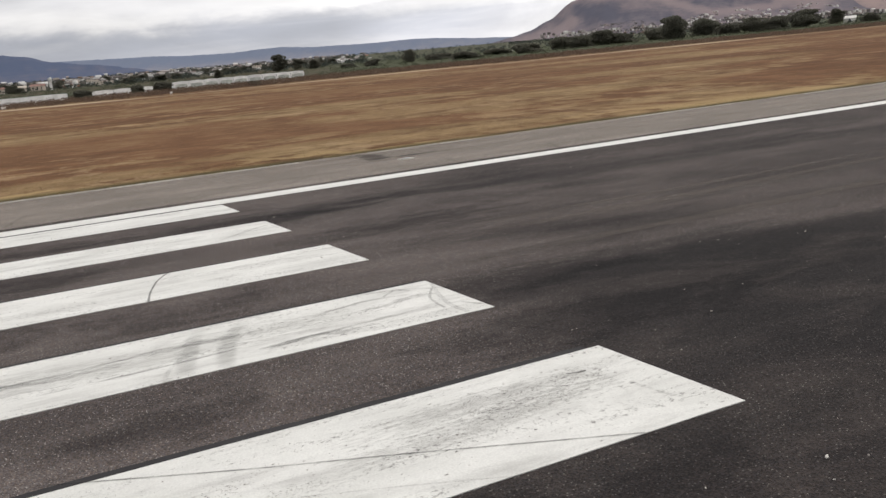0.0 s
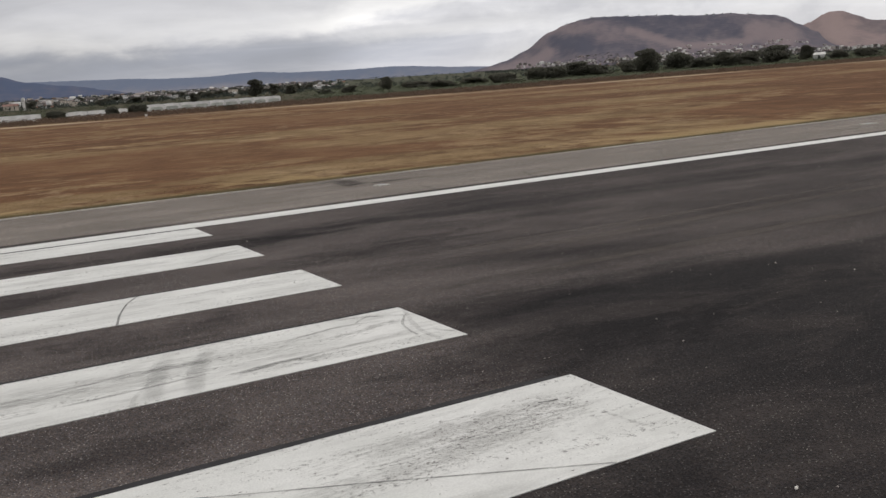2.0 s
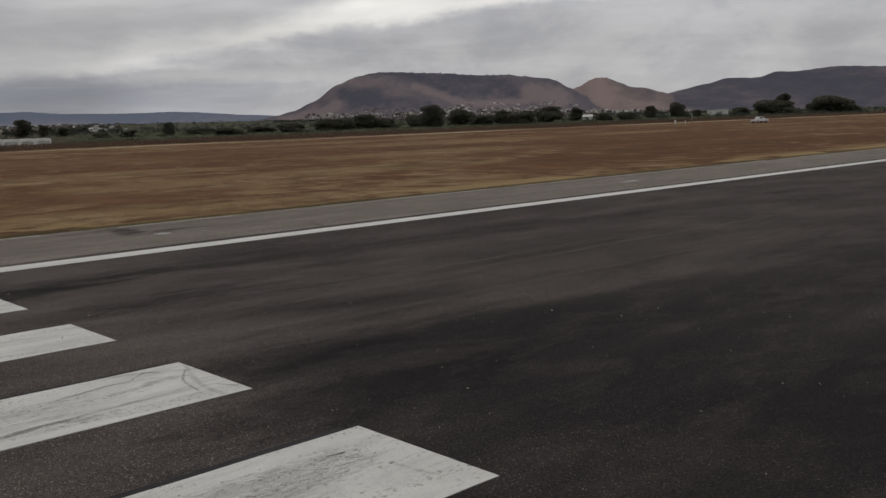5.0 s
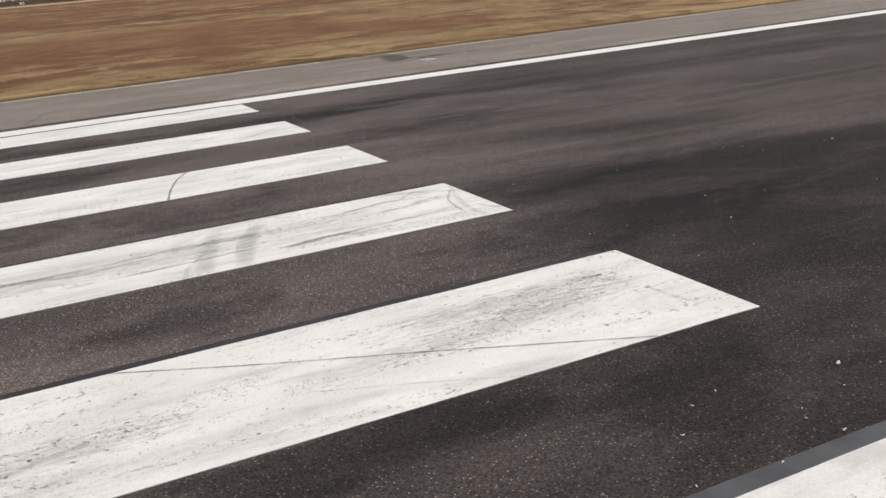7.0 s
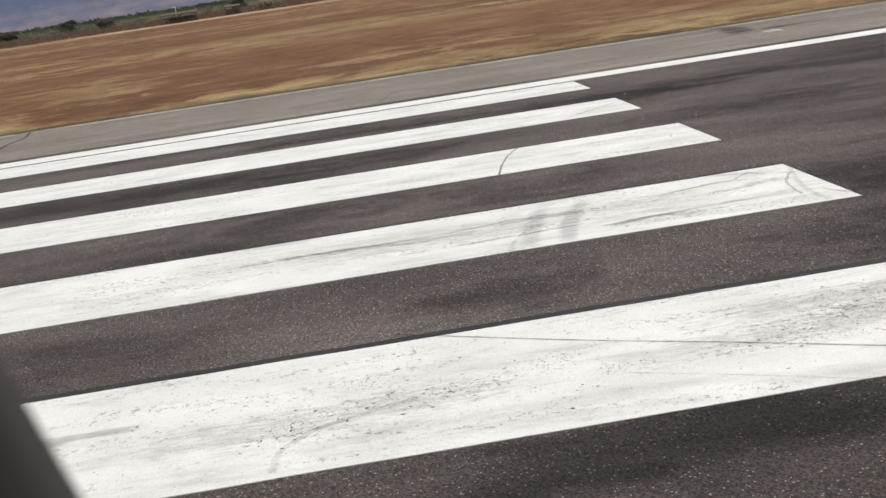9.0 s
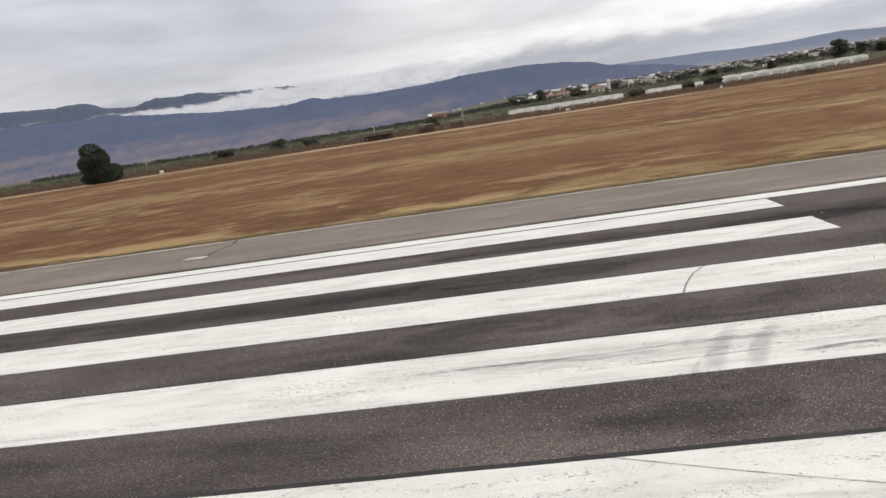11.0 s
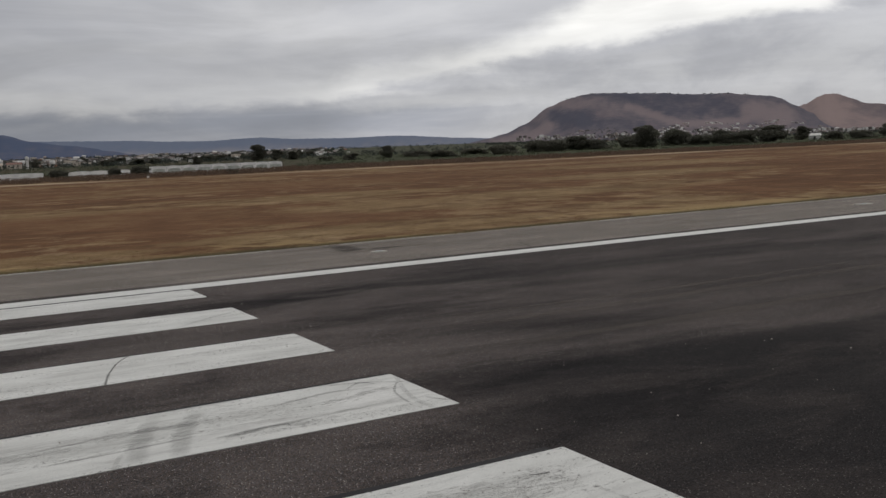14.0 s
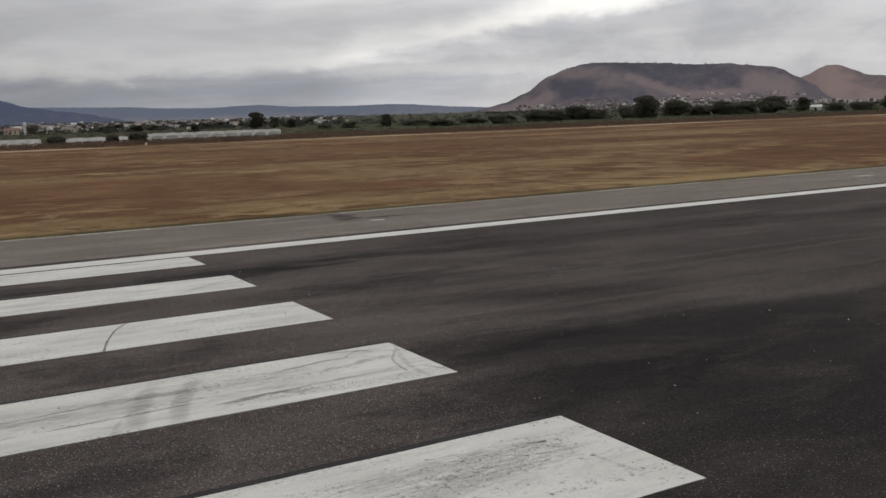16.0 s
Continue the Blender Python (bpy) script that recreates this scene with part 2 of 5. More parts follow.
def paint_runway(n, p):
    base, worn, cells, along, grain, bright = asphalt_tone(n, p, False)
    place = n.make("ShaderNodeSeparateXYZ", {0: p})
    x, y = place.outputs[0], place.outputs[1]
    # tyres touch down beyond the stripes and leave their rubber in two lanes
    near = n.ramp(n.math("ABSOLUTE", n.math("SUBTRACT", y, 1.3)), 4.2, 0.8)
    close = n.ramp(n.math("ABSOLUTE", n.math("SUBTRACT", y, -1.7)), 3.2, 1.4, 0.0, 1.0)
    beyond = n.ramp(n.math("ABSOLUTE", n.math("SUBTRACT", y, 11.0)), 3.6, 0.6, 0.0, 0.15)
    lanes = n.math("MULTIPLY", n.math("MAXIMUM", near, beyond), n.ramp(x, -1.8, 1.4, 0.02, 0.32))
    lanes = n.math("MAXIMUM", lanes, n.math("MULTIPLY", close, n.ramp(x, -7.0, 1.5, 0.04, 0.34)))
    touched = n.math("MULTIPLY", n.ramp(n.math("ADD", worn, lanes), 0.43, 0.70), n.ramp(x, -2.0, 3.0, 0.76, 0.95))
    film = n.math("MULTIPLY", n.ramp(x, 0.5, 8.0, 0.0, 0.42), n.ramp(worn, 0.35, 0.6, 0.6, 1.0))
    touched = n.math("MAXIMUM", touched, film)
    even = n.ramp(x, 2.0, 12.0, 0.0, 0.6)
    touched = n.math("ADD", n.math("MULTIPLY", touched, n.math("SUBTRACT", 1.0, even)), n.math("MULTIPLY", even, n.ramp(y, 0.0, 6.0, 0.84, 0.50)))
    rubbed = n.ramp(along, 0.3, 0.7, 0.82, 1.0)
    mottle = n.ramp(n.noise(n.stretch(p, (0.45, 0.9, 1), 2, (3, 8, 0)), 1.0, 7.0, 0.72, 0.4), 0.45, 0.63)
    rubber = n.mix(mottle, (0.0090, 0.0087, 0.0098), (0.0310, 0.0265, 0.0255))
    rubber = n.mix(0.8, rubber, n.make("ShaderNodeCombineColor", {0: grain, 1: grain, 2: grain}).outputs[0], "MULTIPLY")
    base = n.mix(n.math("MULTIPLY", touched, rubbed), base, rubber)
    base = n.mix(n.math("MULTIPLY", bright, n.math("MULTIPLY", touched, n.ramp(mottle, 0.0, 1.0, 0.12, 0.52))), base, (0.30, 0.28, 0.265))
    base = n.mix(n.math("MULTIPLY", n.ramp(along, 0.50, 0.70, 0.0, 0.5), n.ramp(x, -3.0, 3.0, 0.28, 0.5)), base, (0.036, 0.031, 0.030))
    return base, n.math("MULTIPLY", cells, n.math("SUBTRACT", 1.0, n.math("MULTIPLY", touched, 0.6))), 0.007, n.ramp(touched, 0.0, 1.0, 0.85, 0.8)


def paint_shoulder(n, p):
    base, worn, cells, along, grain, bright = asphalt_tone(n, p, True)
    cracks = n.make("ShaderNodeTexVoronoi", {"Vector": n.stretch(p, (0.16, 0.4, 1), 6), "Scale": 1.0}, feature="DISTANCE_TO_EDGE").outputs["Distance"]
    base = n.mix(n.math("MULTIPLY", n.ramp(cracks, 0.010, 0.003), 0.3), base, (0.05, 0.046, 0.042))
    y = n.make("ShaderNodeSeparateXYZ", {0: p}).outputs[1]
    dusty = n.math("MULTIPLY", n.ramp(y, 24.9, 25.3), n.ramp(n.noise(n.stretch(p, (0.25, 0.8, 1)), 1.0, 4.0), 0.42, 0.55))
    base = n.mix(n.math("MULTIPLY", dusty, 0.8), base, (0.34, 0.31, 0.27))
    return base, cells, 0.004


def paint_marking(n, p, wear=1.0):
    """White runway paint with scuffs, chipped spots and rubber rubbed along it."""
    rub = n.math("ADD", n.math("MULTIPLY", n.noise(n.stretch(p, (0.40, 3.2, 1), 2), 1.0, 7.0, 0.66, 0.7), 0.6), n.math("MULTIPLY", n.noise(n.stretch(p, (0.9, 2.2, 1), 5), 1.4, 6.0, 0.65, 0.4), 0.4))
    soil = n.noise(n.stretch(p, (0.8, 1.4, 1)), 1.1, 5.0, 0.6)
    chips = n.noise(n.stretch(p, (16, 22, 1), 3), 1.0, 4.0, 0.85)
    where = n.noise(n.stretch(p, (0.38, 2.6, 1), 3, (2.0, 0.5, 0)), 1.1, 4.0, 0.65)
    tone = n.mix(n.ramp(soil, 0.3, 0.7), (0.655, 0.66, 0.632), (0.77, 0.775, 0.747))
    tone = n.mix(n.ramp(rub, 0.48, 0.66, 0.0, 0.50 * wear), tone, (0.36, 0.355, 0.34))
    gone = n.math("MULTIPLY", n.ramp(chips, 0.555, 0.595), n.ramp(where, 0.46, 0.60))
    tone = n.mix(n.math("MULTIPLY", gone, 0.7 * wear), tone, (0.065, 0.06, 0.056))
    speck = n.make("ShaderNodeTexVoronoi", {"Vector": p, "Scale": 60.0}).outputs["Distance"]
    grain = n.ramp(n.math("ADD", speck, n.math("MULTIPLY", n.noise(p, 12.0, 4.0), 0.6)), 0.3, 1.1, 1.04, 0.92)
    tone = n.mix(1.0, tone, n.make("ShaderNodeCombineColor", {0: grain, 1: grain, 2: grain}).outputs[0], "MULTIPLY")
    return tone, speck, 0.0012, 0.65


def patch_at(n, p, ragged, x, y, long, deep):
    """A worn patch of ground with a ragged rim: 1 in its middle, 0 outside."""
    away = n.make("ShaderNodeVectorMath", {0: n.stretch(p, (1 / long, 1 / deep, 0), 0, (-x / long, -y / deep, 0))})
    away.operation = "LENGTH"
    return n.ramp(n.math("ADD", away.outputs["Value"], n.math("MULTIPLY", n.math("SUBTRACT", ragged, 0.5), 2.6)), 1.15, 0.55)


def paint_field(n, p):
    """Red-brown soil with dry straw in broad patches, greener by the pavement."""
    wide = n.noise(n.stretch(p, (0.016, 0.030, 1), 3), 1.0, 4.0, 0.55, 0.6)
    patch = n.noise(n.stretch(p, (0.055, 0.075, 1), -4), 1.0, 6.0, 0.62, 0.5)
    small = n.noise(n.stretch(p, (0.36, 0.36, 1)), 1.0, 8.0, 0.76)
    tiny = n.noise(p, 9.0, 4.0, 0.7)
    y = n.make("ShaderNodeSeparateXYZ", {0: p}).outputs[1]
    soil = n.mix(n.ramp(n.math("ADD", n.math("MULTIPLY", wide, 0.5), n.math("MULTIPLY", small, 0.5)), 0.38, 0.60), (0.114, 0.057, 0.030), (0.172, 0.092, 0.049))
    straw = n.mix(n.ramp(n.math("ADD", n.math("MULTIPLY", tiny, 0.4), n.math("MULTIPLY", small, 0.6)), 0.36, 0.62), (0.197, 0.133, 0.066), (0.298, 0.212, 0.115))
    cover = n.math("ADD", n.math("MULTIPLY", wide, 0.32), n.math("ADD", n.math("MULTIPLY", patch, 0.36), n.math("MULTIPLY", small, 0.32)))
    beside = n.ramp(y, 25.2, 30.0, 0.075, 0.0)
    tone = n.mix(n.ramp(n.math("ADD", cover, beside), 0.512, 0.566, 0.0, 0.68), soil, straw)
    # bare red ground and pale straw where the mower and the wind left them
    bare = None
    for x, yy, long, deep in BARE:
        one = patch_at(n, p, patch, x, yy, long, deep)
        bare = one if bare is None else n.math("MAXIMUM", bare, one)
    pale = None
    for x, yy, long, deep in PALE_STRAW:
        one = patch_at(n, p, patch, x, yy, long, deep)
        pale = one if pale is None else n.math("MAXIMUM", pale, one)
    tone = n.mix(n.math("MULTIPLY", pale, 0.7), tone, straw)
    lying = n.ramp(n.noise(n.stretch(p, (0.20, 0.26, 1), 1, (1, 7, 0)), 1.0, 8.0, 0.78), 0.560, 0.592, 0.0, 0.42)
    tone = n.mix(lying, tone, (0.395, 0.288, 0.172))
    clods = n.ramp(n.noise(n.stretch(p, (0.14, 0.18, 1), 2, (5, 2, 0)), 1.0, 8.0, 0.76), 0.53, 0.58, 0.0, 0.55)
    tone = n.mix(clods, tone, (0.105, 0.056, 0.031))
    tone = n.mix(n.math("MULTIPLY", bare, 0.72), tone, soil)
    speck = n.ramp(n.math("ADD", n.math("MULTIPLY", tiny, 0.5), n.math("MULTIPLY", small, 0.5)), 0.3, 0.7, 0.80, 1.18)
    tone = n.mix(1.0, tone, n.make("ShaderNodeCombineColor", {0: speck, 1: speck, 2: speck}).outputs[0], "MULTIPLY")
    rim = n.ramp(n.noise(n.stretch(p, (0.09, 0.16, 1), 0, (9, 0, 0)), 1.0, 5.0, 0.65), 0.40, 0.60)
    gold = n.math("MULTIPLY", n.ramp(y, 31.5, 26.6), n.ramp(n.math("ADD", n.math("MULTIPLY", rim, 0.7), small), 0.78, 1.0))
    tone = n.mix(n.math("MULTIPLY", gold, 0.85), tone, (0.360, 0.262, 0.135))
    green = n.math("MULTIPLY", n.ramp(y, 27.0, 25.7), n.ramp(n.noise(n.stretch(p, (0.2, 0.5, 1)), 1.0, 4.0), 0.36, 0.56))
    tone = n.mix(n.math("MULTIPLY", green, 0.75), tone, (0.105, 0.092, 0.040))
    # shadow along the pavement's broken edge, painted as a dark band
    edge_shade = n.math("MULTIPLY", n.ramp(y, 26.6, 25.6), n.ramp(n.noise(n.stretch(p, (0.5, 1.2, 1)), 1.0, 4.0), 0.3, 0.55, 0.3, 1.0))
    tone = n.mix(n.math("MULTIPLY", edge_shade, 0.85), tone, (0.052, 0.044, 0.026))
    rimmed = n.math("MULTIPLY", n.math("MULTIPLY", n.ramp(y, 176.0, 182.0), n.ramp(y, 198.0, 192.0)), n.ramp(n.noise(n.stretch(p, (0.012, 0.03, 1)), 1.0, 3.0), 0.36, 0.48))
    tone = n.mix(n.math("MULTIPLY", rimmed, 0.85), tone, (0.48, 0.38, 0.26))
    farm = n.ramp(y, 205.0, 240.0)
    crop = n.mix(n.ramp(patch, 0.42, 0.6), (0.070, 0.058, 0.040), (0.098, 0.080, 0.056))
    meadow = n.math("MULTIPLY", n.ramp(n.noise(n.stretch(p, (0.006, 0.02, 1), 5, (3, 1, 0)), 1.0, 3.0), 0.47, 0.55), n.ramp(y, 260.0, 320.0))
    # orchards darken the plain east of the town
    eastern = n.ramp(n.math("DIVIDE", n.make("ShaderNodeSeparateXYZ", {0: p}).outputs[0], n.math("MAXIMUM", y, 1.0)), 0.30, 0.40)
    meadow = n.math("MAXIMUM", meadow, n.math("MULTIPLY", eastern, n.ramp(y, 235.0, 275.0)))
    crop = n.mix(n.math("MULTIPLY", meadow, 0.8), crop, (0.062, 0.074, 0.042))
    # far plain: pinkish distance haze mixed into the soil colour
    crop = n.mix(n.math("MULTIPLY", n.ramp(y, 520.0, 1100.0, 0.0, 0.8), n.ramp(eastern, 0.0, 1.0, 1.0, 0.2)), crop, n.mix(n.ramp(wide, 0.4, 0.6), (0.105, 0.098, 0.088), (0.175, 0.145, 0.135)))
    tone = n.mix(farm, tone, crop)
    return tone, n.math("ADD", small, n.math("MULTIPLY", tiny, 0.3)), 0.10


def paint_hill(dark, pale, scale):
    """Dry slopes: the mesh's own "scrub" tells how dark: brush over pale soil, with slope shade and haze painted in."""
    def paint(n, p):
        slope = n.stretch(n.stretch(p, (1, 1, 1), 42), (1.0, 0.12, 1.3))
        broad = n.noise(slope, 0.0042 * scale, 5.0, 0.6, 0.5)
        brush = n.noise(slope, 0.03 * scale, 6.0, 0.7)
        spots = n.noise(p, 0.05 * scale, 4.0, 0.7)
        grown = n.make("ShaderNodeAttribute")
        grown.attribute_name = "scrub"
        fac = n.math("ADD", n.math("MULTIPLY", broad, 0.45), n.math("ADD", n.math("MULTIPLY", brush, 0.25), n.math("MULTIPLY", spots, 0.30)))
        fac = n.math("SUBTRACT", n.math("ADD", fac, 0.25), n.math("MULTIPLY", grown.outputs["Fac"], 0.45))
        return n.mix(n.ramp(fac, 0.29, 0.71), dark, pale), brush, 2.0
    return paint


def paint_leaves(dark, pale):
    def paint(n, p):
        per = n.make("ShaderNodeNewGeometry").outputs["Random Per Island"]
        tree = n.make("ShaderNodeObjectInfo").outputs["Random"]
        tone = n.mix(per, dark, pale)
        return n.mix(n.math("MULTIPLY", tree, 0.45), tone, dark)
    return paint


M_RUNWAY = material("worn_chip_seal_asphalt", paint_runway, shine=0.04)
M_SHOULDER = material("bleached_asphalt", paint_shoulder, 0.9, shine=0.15)
M_PAINT = material("white_runway_paint", paint_marking, 0.65)
M_EDGE = material("newer_white_line_paint", lambda n, p: paint_marking(n, p, 0.3), 0.65)
M_BLACK = plain("black_border_paint", (0.021, 0.020, 0.022), 0.8, 0.3, 3.0)
M_BLUED = plain("faded_blue_black_border_paint", (0.050, 0.054, 0.061), 0.7, 0.3, 3.0)
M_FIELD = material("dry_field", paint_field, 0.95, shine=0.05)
# nearer hills: scrub and soil colours shifted to mauve for distance haze
M_HILL = material("scrubby_hill_haze_tinted", paint_hill((0.086, 0.087, 0.116), (0.228, 0.187, 0.196), 1.0), 0.95, shine=0.03)
M_PEAK = material("pale_hill_haze_tinted", paint_hill((0.135, 0.116, 0.130), (0.292, 0.224, 0.216), 1.0), 0.95, shine=0.03)
# ridges and far mountain: blue airlight of the distance is in the base colours
M_RIDGE = material("haze_blue_far_ridge", paint_hill((0.084, 0.107, 0.172), (0.215, 0.182, 0.194), 0.7), 0.95, shine=0.03)
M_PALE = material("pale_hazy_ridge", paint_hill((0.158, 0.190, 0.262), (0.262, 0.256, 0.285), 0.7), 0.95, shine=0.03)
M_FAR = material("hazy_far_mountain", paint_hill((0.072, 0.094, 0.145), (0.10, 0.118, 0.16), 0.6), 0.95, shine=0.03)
# lighter than real foliage: haze over the tree line is put in
M_LEAF = material("haze_paled_leaves", paint_leaves((0.118, 0.120, 0.096), (0.178, 0.172, 0.132)), 0.8, thin=0.45)
M_BUSH = material("olive_bush_leaves", paint_leaves((0.074, 0.088, 0.055), (0.108, 0.116, 0.075)), 0.85, thin=0.45)
M_GREEN = material("dense_green_leaves", paint_leaves((0.052, 0.066, 0.050), (0.070, 0.084, 0.060)), 0.85, thin=0.45)
M_WEED = material("dry_russet_weeds", paint_leaves((0.128, 0.090, 0.066), (0.160, 0.114, 0.084)), 0.9, thin=0.45)
M_STRAW = material("dry_straw_blades", paint_leaves((0.19, 0.130, 0.062), (0.36, 0.27, 0.14)), 0.9, thin=0.45)
M_SWARD = material("half_dry_grass_blades", paint_leaves((0.11, 0.10, 0.042), (0.22, 0.18, 0.085)), 0.9, thin=0.45)
# far leaves carry a bluish haze tint in their colour
M_WOODS = material("far_hazy_leaves", paint_leaves((0.048, 0.058, 0.050), (0.068, 0.078, 0.066)), 0.9, thin=0.45)
M_BARK = plain("grey_brown_bark", (0.10, 0.075, 0.055), 0.9, 0.3, 2.0)
M_END = plain("dull_greenhouse_end", (0.54, 0.56, 0.51), 0.5, 0.2, 0.8)
M_FILM = plain("milky_greenhouse_film", (0.88, 0.87, 0.84), 0.5, 0.14, 0.6)
M_WHITE = plain("white_wall_paint", (0.74, 0.73, 0.70), 0.8, 0.12, 0.4)
M_CREAM = plain("cream_render", (0.54, 0.48, 0.41), 0.85, 0.18, 0.4)
M_BRICK = plain("bare_red_block", (0.36, 0.19, 0.13), 0.9, 0.2, 0.4)


def paint_crowd(n, p):
    per = n.make("ShaderNodeNewGeometry").outputs["Random Per Island"]
    second = n.math("FRACT", n.math("MULTIPLY", per, 17.3))
    wall = n.mix(second, (0.33, 0.265, 0.245), (0.48, 0.45, 0.435))
    wall = n.mix(n.ramp(per, 0.30, 0.36), (0.14, 0.125, 0.12), wall)
    return n.mix(n.ramp(per, 0.68, 0.74), wall, (0.70, 0.69, 0.67))


M_CROWD = material("pale_far_walls", paint_crowd, 0.9)
M_GREY = plain("grey_concrete_block", (0.34, 0.33, 0.31), 0.9, 0.2, 0.4)
M_ROOF = plain("weathered_roof", (0.22, 0.18, 0.16), 0.9, 0.25, 0.5)
M_TILE = plain("red_clay_tile", (0.23, 0.138, 0.115), 0.9, 0.25, 0.5)
M_DARK = plain("dark_opening", (0.03, 0.03, 0.032), 0.6, 0.1)
M_STEEL = plain("galvanised_steel", (0.42, 0.43, 0.44), 0.45, 0.15, 3.0, 0.6)
M_PAD = plain("pale_concrete", (0.52, 0.50, 0.46), 0.9, 0.2, 6.0)
M_TAR = plain("dark_patching_tar", (0.040, 0.038, 0.037), 0.85, 0.25, 1.5)
M_BARE = plain("bare_asphalt_under_paint", (0.21, 0.20, 0.19), 0.9, 0.4, 20.0)
M_WOOD = plain("weathered_timber", (0.105, 0.082, 0.067), 0.9, 0.3, 2.0)
M_CAR = plain("white_car_paint", (0.78, 0.78, 0.78), 0.25, 0.03)
M_GLASS = plain("tinted_car_glass", (0.02, 0.022, 0.025), 0.08, 0.0)
M_TYRE = plain("tyre_rubber", (0.018, 0.018, 0.018), 0.85, 0.15)
M_GASKET = plain("dark_window_gasket", (0.030, 0.027, 0.025), 0.7, 0.2, 30.0)
M_PANEL = plain("grey_cabin_lining", (0.36, 0.35, 0.34), 0.6, 0.06, 12.0)
M_CHIP = plain("pale_stone_chip", (0.60, 0.58, 0.54), 0.9, 0.2, 40.0)
M_STONE = plain("pale_pebbles", (0.34, 0.31, 0.28), 0.9, 0.35, 5.0)


def see_through(name, colour, cover, scale):
    """A thin film that lets its ground show through in places: rubber on paint, mist."""
    m = bpy.data.materials.new(name)
    m.use_nodes = True
    n = Nodes(m.node_tree)
    place = n.make("ShaderNodeTexCoord").outputs["Object"]
    fac = n.ramp(n.noise(n.stretch(place, scale), 1.0, 5.0, 0.65), 0.35, 0.65, *cover)
    shade = n.make("ShaderNodeBsdfPrincipled", {"Base Color": (*colour, 1), "Roughness": 0.8, "Alpha": fac})
    n.make("ShaderNodeOutputMaterial", {0: shade.outputs[0]})
    return m


M_SKID = see_through("rubbed_off_tyre_rubber", (0.035, 0.034, 0.034), (0.06, 0.18), (5.0, 11.0, 1))
M_SCRATCH = see_through("soft_dark_scratch", (0.04, 0.039, 0.038), (0.12, 0.35), (6.0, 9.0, 1))
M_SCUFF = see_through("thin_dark_scuff", (0.03, 0.029, 0.028), (0.25, 0.6), (3.0, 9.0, 1))


# ---- mesh helpers ----
def mesh_of(name, verts, faces, mat, smooth=False):
    me = bpy.data.meshes.new(name)
    me.from_pydata(verts, [], faces)
    me.materials.append(mat)
    if smooth:
        me.polygons.foreach_set("use_smooth", [True] * len(me.polygons))
    me.update()
    return me


def part(name, me, parent, label="", m=None):
    ob = new(name, me)
    ob.parent = parent
    if m is not None:
        ob.matrix_basis = m
    return tagged(ob, label) if label else ob


def thing(name, label, category, group="", kind="", m=None):
    ob = tagged(new(name), label, category, group, kind)
    ob.empty_display_size = 0.2
    if m is not None:
        ob.matrix_basis = m
    return ob


def from_bm(name, bm, mat, smooth=False):
    me = bpy.data.meshes.new(name)
    bm.to_mesh(me)
    bm.free()
    me.materials.append(mat)
    if smooth:
        me.polygons.foreach_set("use_smooth", [True] * len(me.polygons))
    return me


def box(name, size, mat, at=(0, 0, 0), bevel=0.0):
    """A block that stands on at, with softened edges."""
    bm = bmesh.new()
    bmesh.ops.create_cube(bm, size=1.0)
    bmesh.ops.scale(bm, vec=size, verts=bm.verts)
    bmesh.ops.translate(bm, vec=(at[0], at[1], at[2] + size[2] / 2), verts=bm.verts)
    if bevel:
        bmesh.ops.bevel(bm, geom=list(bm.edges), offset=bevel, segments=2, affect="EDGES")
    return from_bm(name, bm, mat)


def rod(name, a, b, r0, r1, mat, sides=10):
    bm = bmesh.new()
    a, b = Vector(a), Vector(b)
    bmesh.ops.create_cone(bm, cap_ends=True, segments=sides, radius1=r0, radius2=r1, depth=(b - a).length)
    turn = (b - a).to_track_quat("Z", "Y").to_matrix().to_4x4()
    bmesh.ops.transform(bm, matrix=Matrix.Translation((a + b) / 2) @ turn, verts=bm.verts)
    return from_bm(name, bm, mat, True)


def slab(name, x0, x1, y0, y1, z0, z1, mat, steps=1):
    """A flat slab in strips along x."""
    xs = [x0 + (x1 - x0) * i / steps for i in range(steps + 1)]
    verts = [(x, y, z) for x in xs for y, z in ((y0, z0), (y1, z0), (y1, z1), (y0, z1))]
    faces = []
    for i in range(steps):
        k = 4 * i
        faces += [(k + 3, k + 7, k + 6, k + 2), (k, k + 1, k + 5, k + 4), (k, k + 4, k + 7, k + 3), (k + 1, k + 2, k + 6, k + 5)]
    faces += [(0, 3, 2, 1), (4 * steps, 4 * steps + 1, 4 * steps + 2, 4 * steps + 3)]
    return mesh_of(name, verts, faces, mat)


def smooth_step(a, b, v):
    t = min(1.0, max(0.0, (v - a) / (b - a)))
    return t * t * (3 - 2 * t)


GRASS = 25.35  # where the shoulder ends


def ground_z(x, y):
    """Height of the open ground: it climbs gently away from the runway."""
    if y < GRASS:
        return -0.06 if y > -34.5 else -0.06 - 0.004 * (-34.5 - y)
    z = -0.02 + 0.0228 * (min(y, 260.0) - GRASS)
    bearing = math.degrees(math.atan2(x + 4.4, max(1.0, y + 4.5)))
    steep = 0.66 + 0.34 * smooth_step(-10.0, -3.0, bearing)
    if y > 260:
        z += 0.031 * (min(y, 420.0) - 260)
    if y > 420:
        z += 0.031 * steep * (min(y, 1000.0) - 420)
    if y > 1000:
        z += 0.040 * steep * (min(y, 1800.0) - 1000)
    if y > 1800:
        z += 0.002 * (y - 1800)
    bump = noise.noise((x * 0.03, y * 0.05, 0)) * 0.10 * smooth_step(GRASS, 45, y)
    return z + bump


HOME = (-4.4, -4.5)


def polar(az, d):
    return HOME[0] + d * math.sin(radians(az)), HOME[1] + d * math.cos(radians(az))


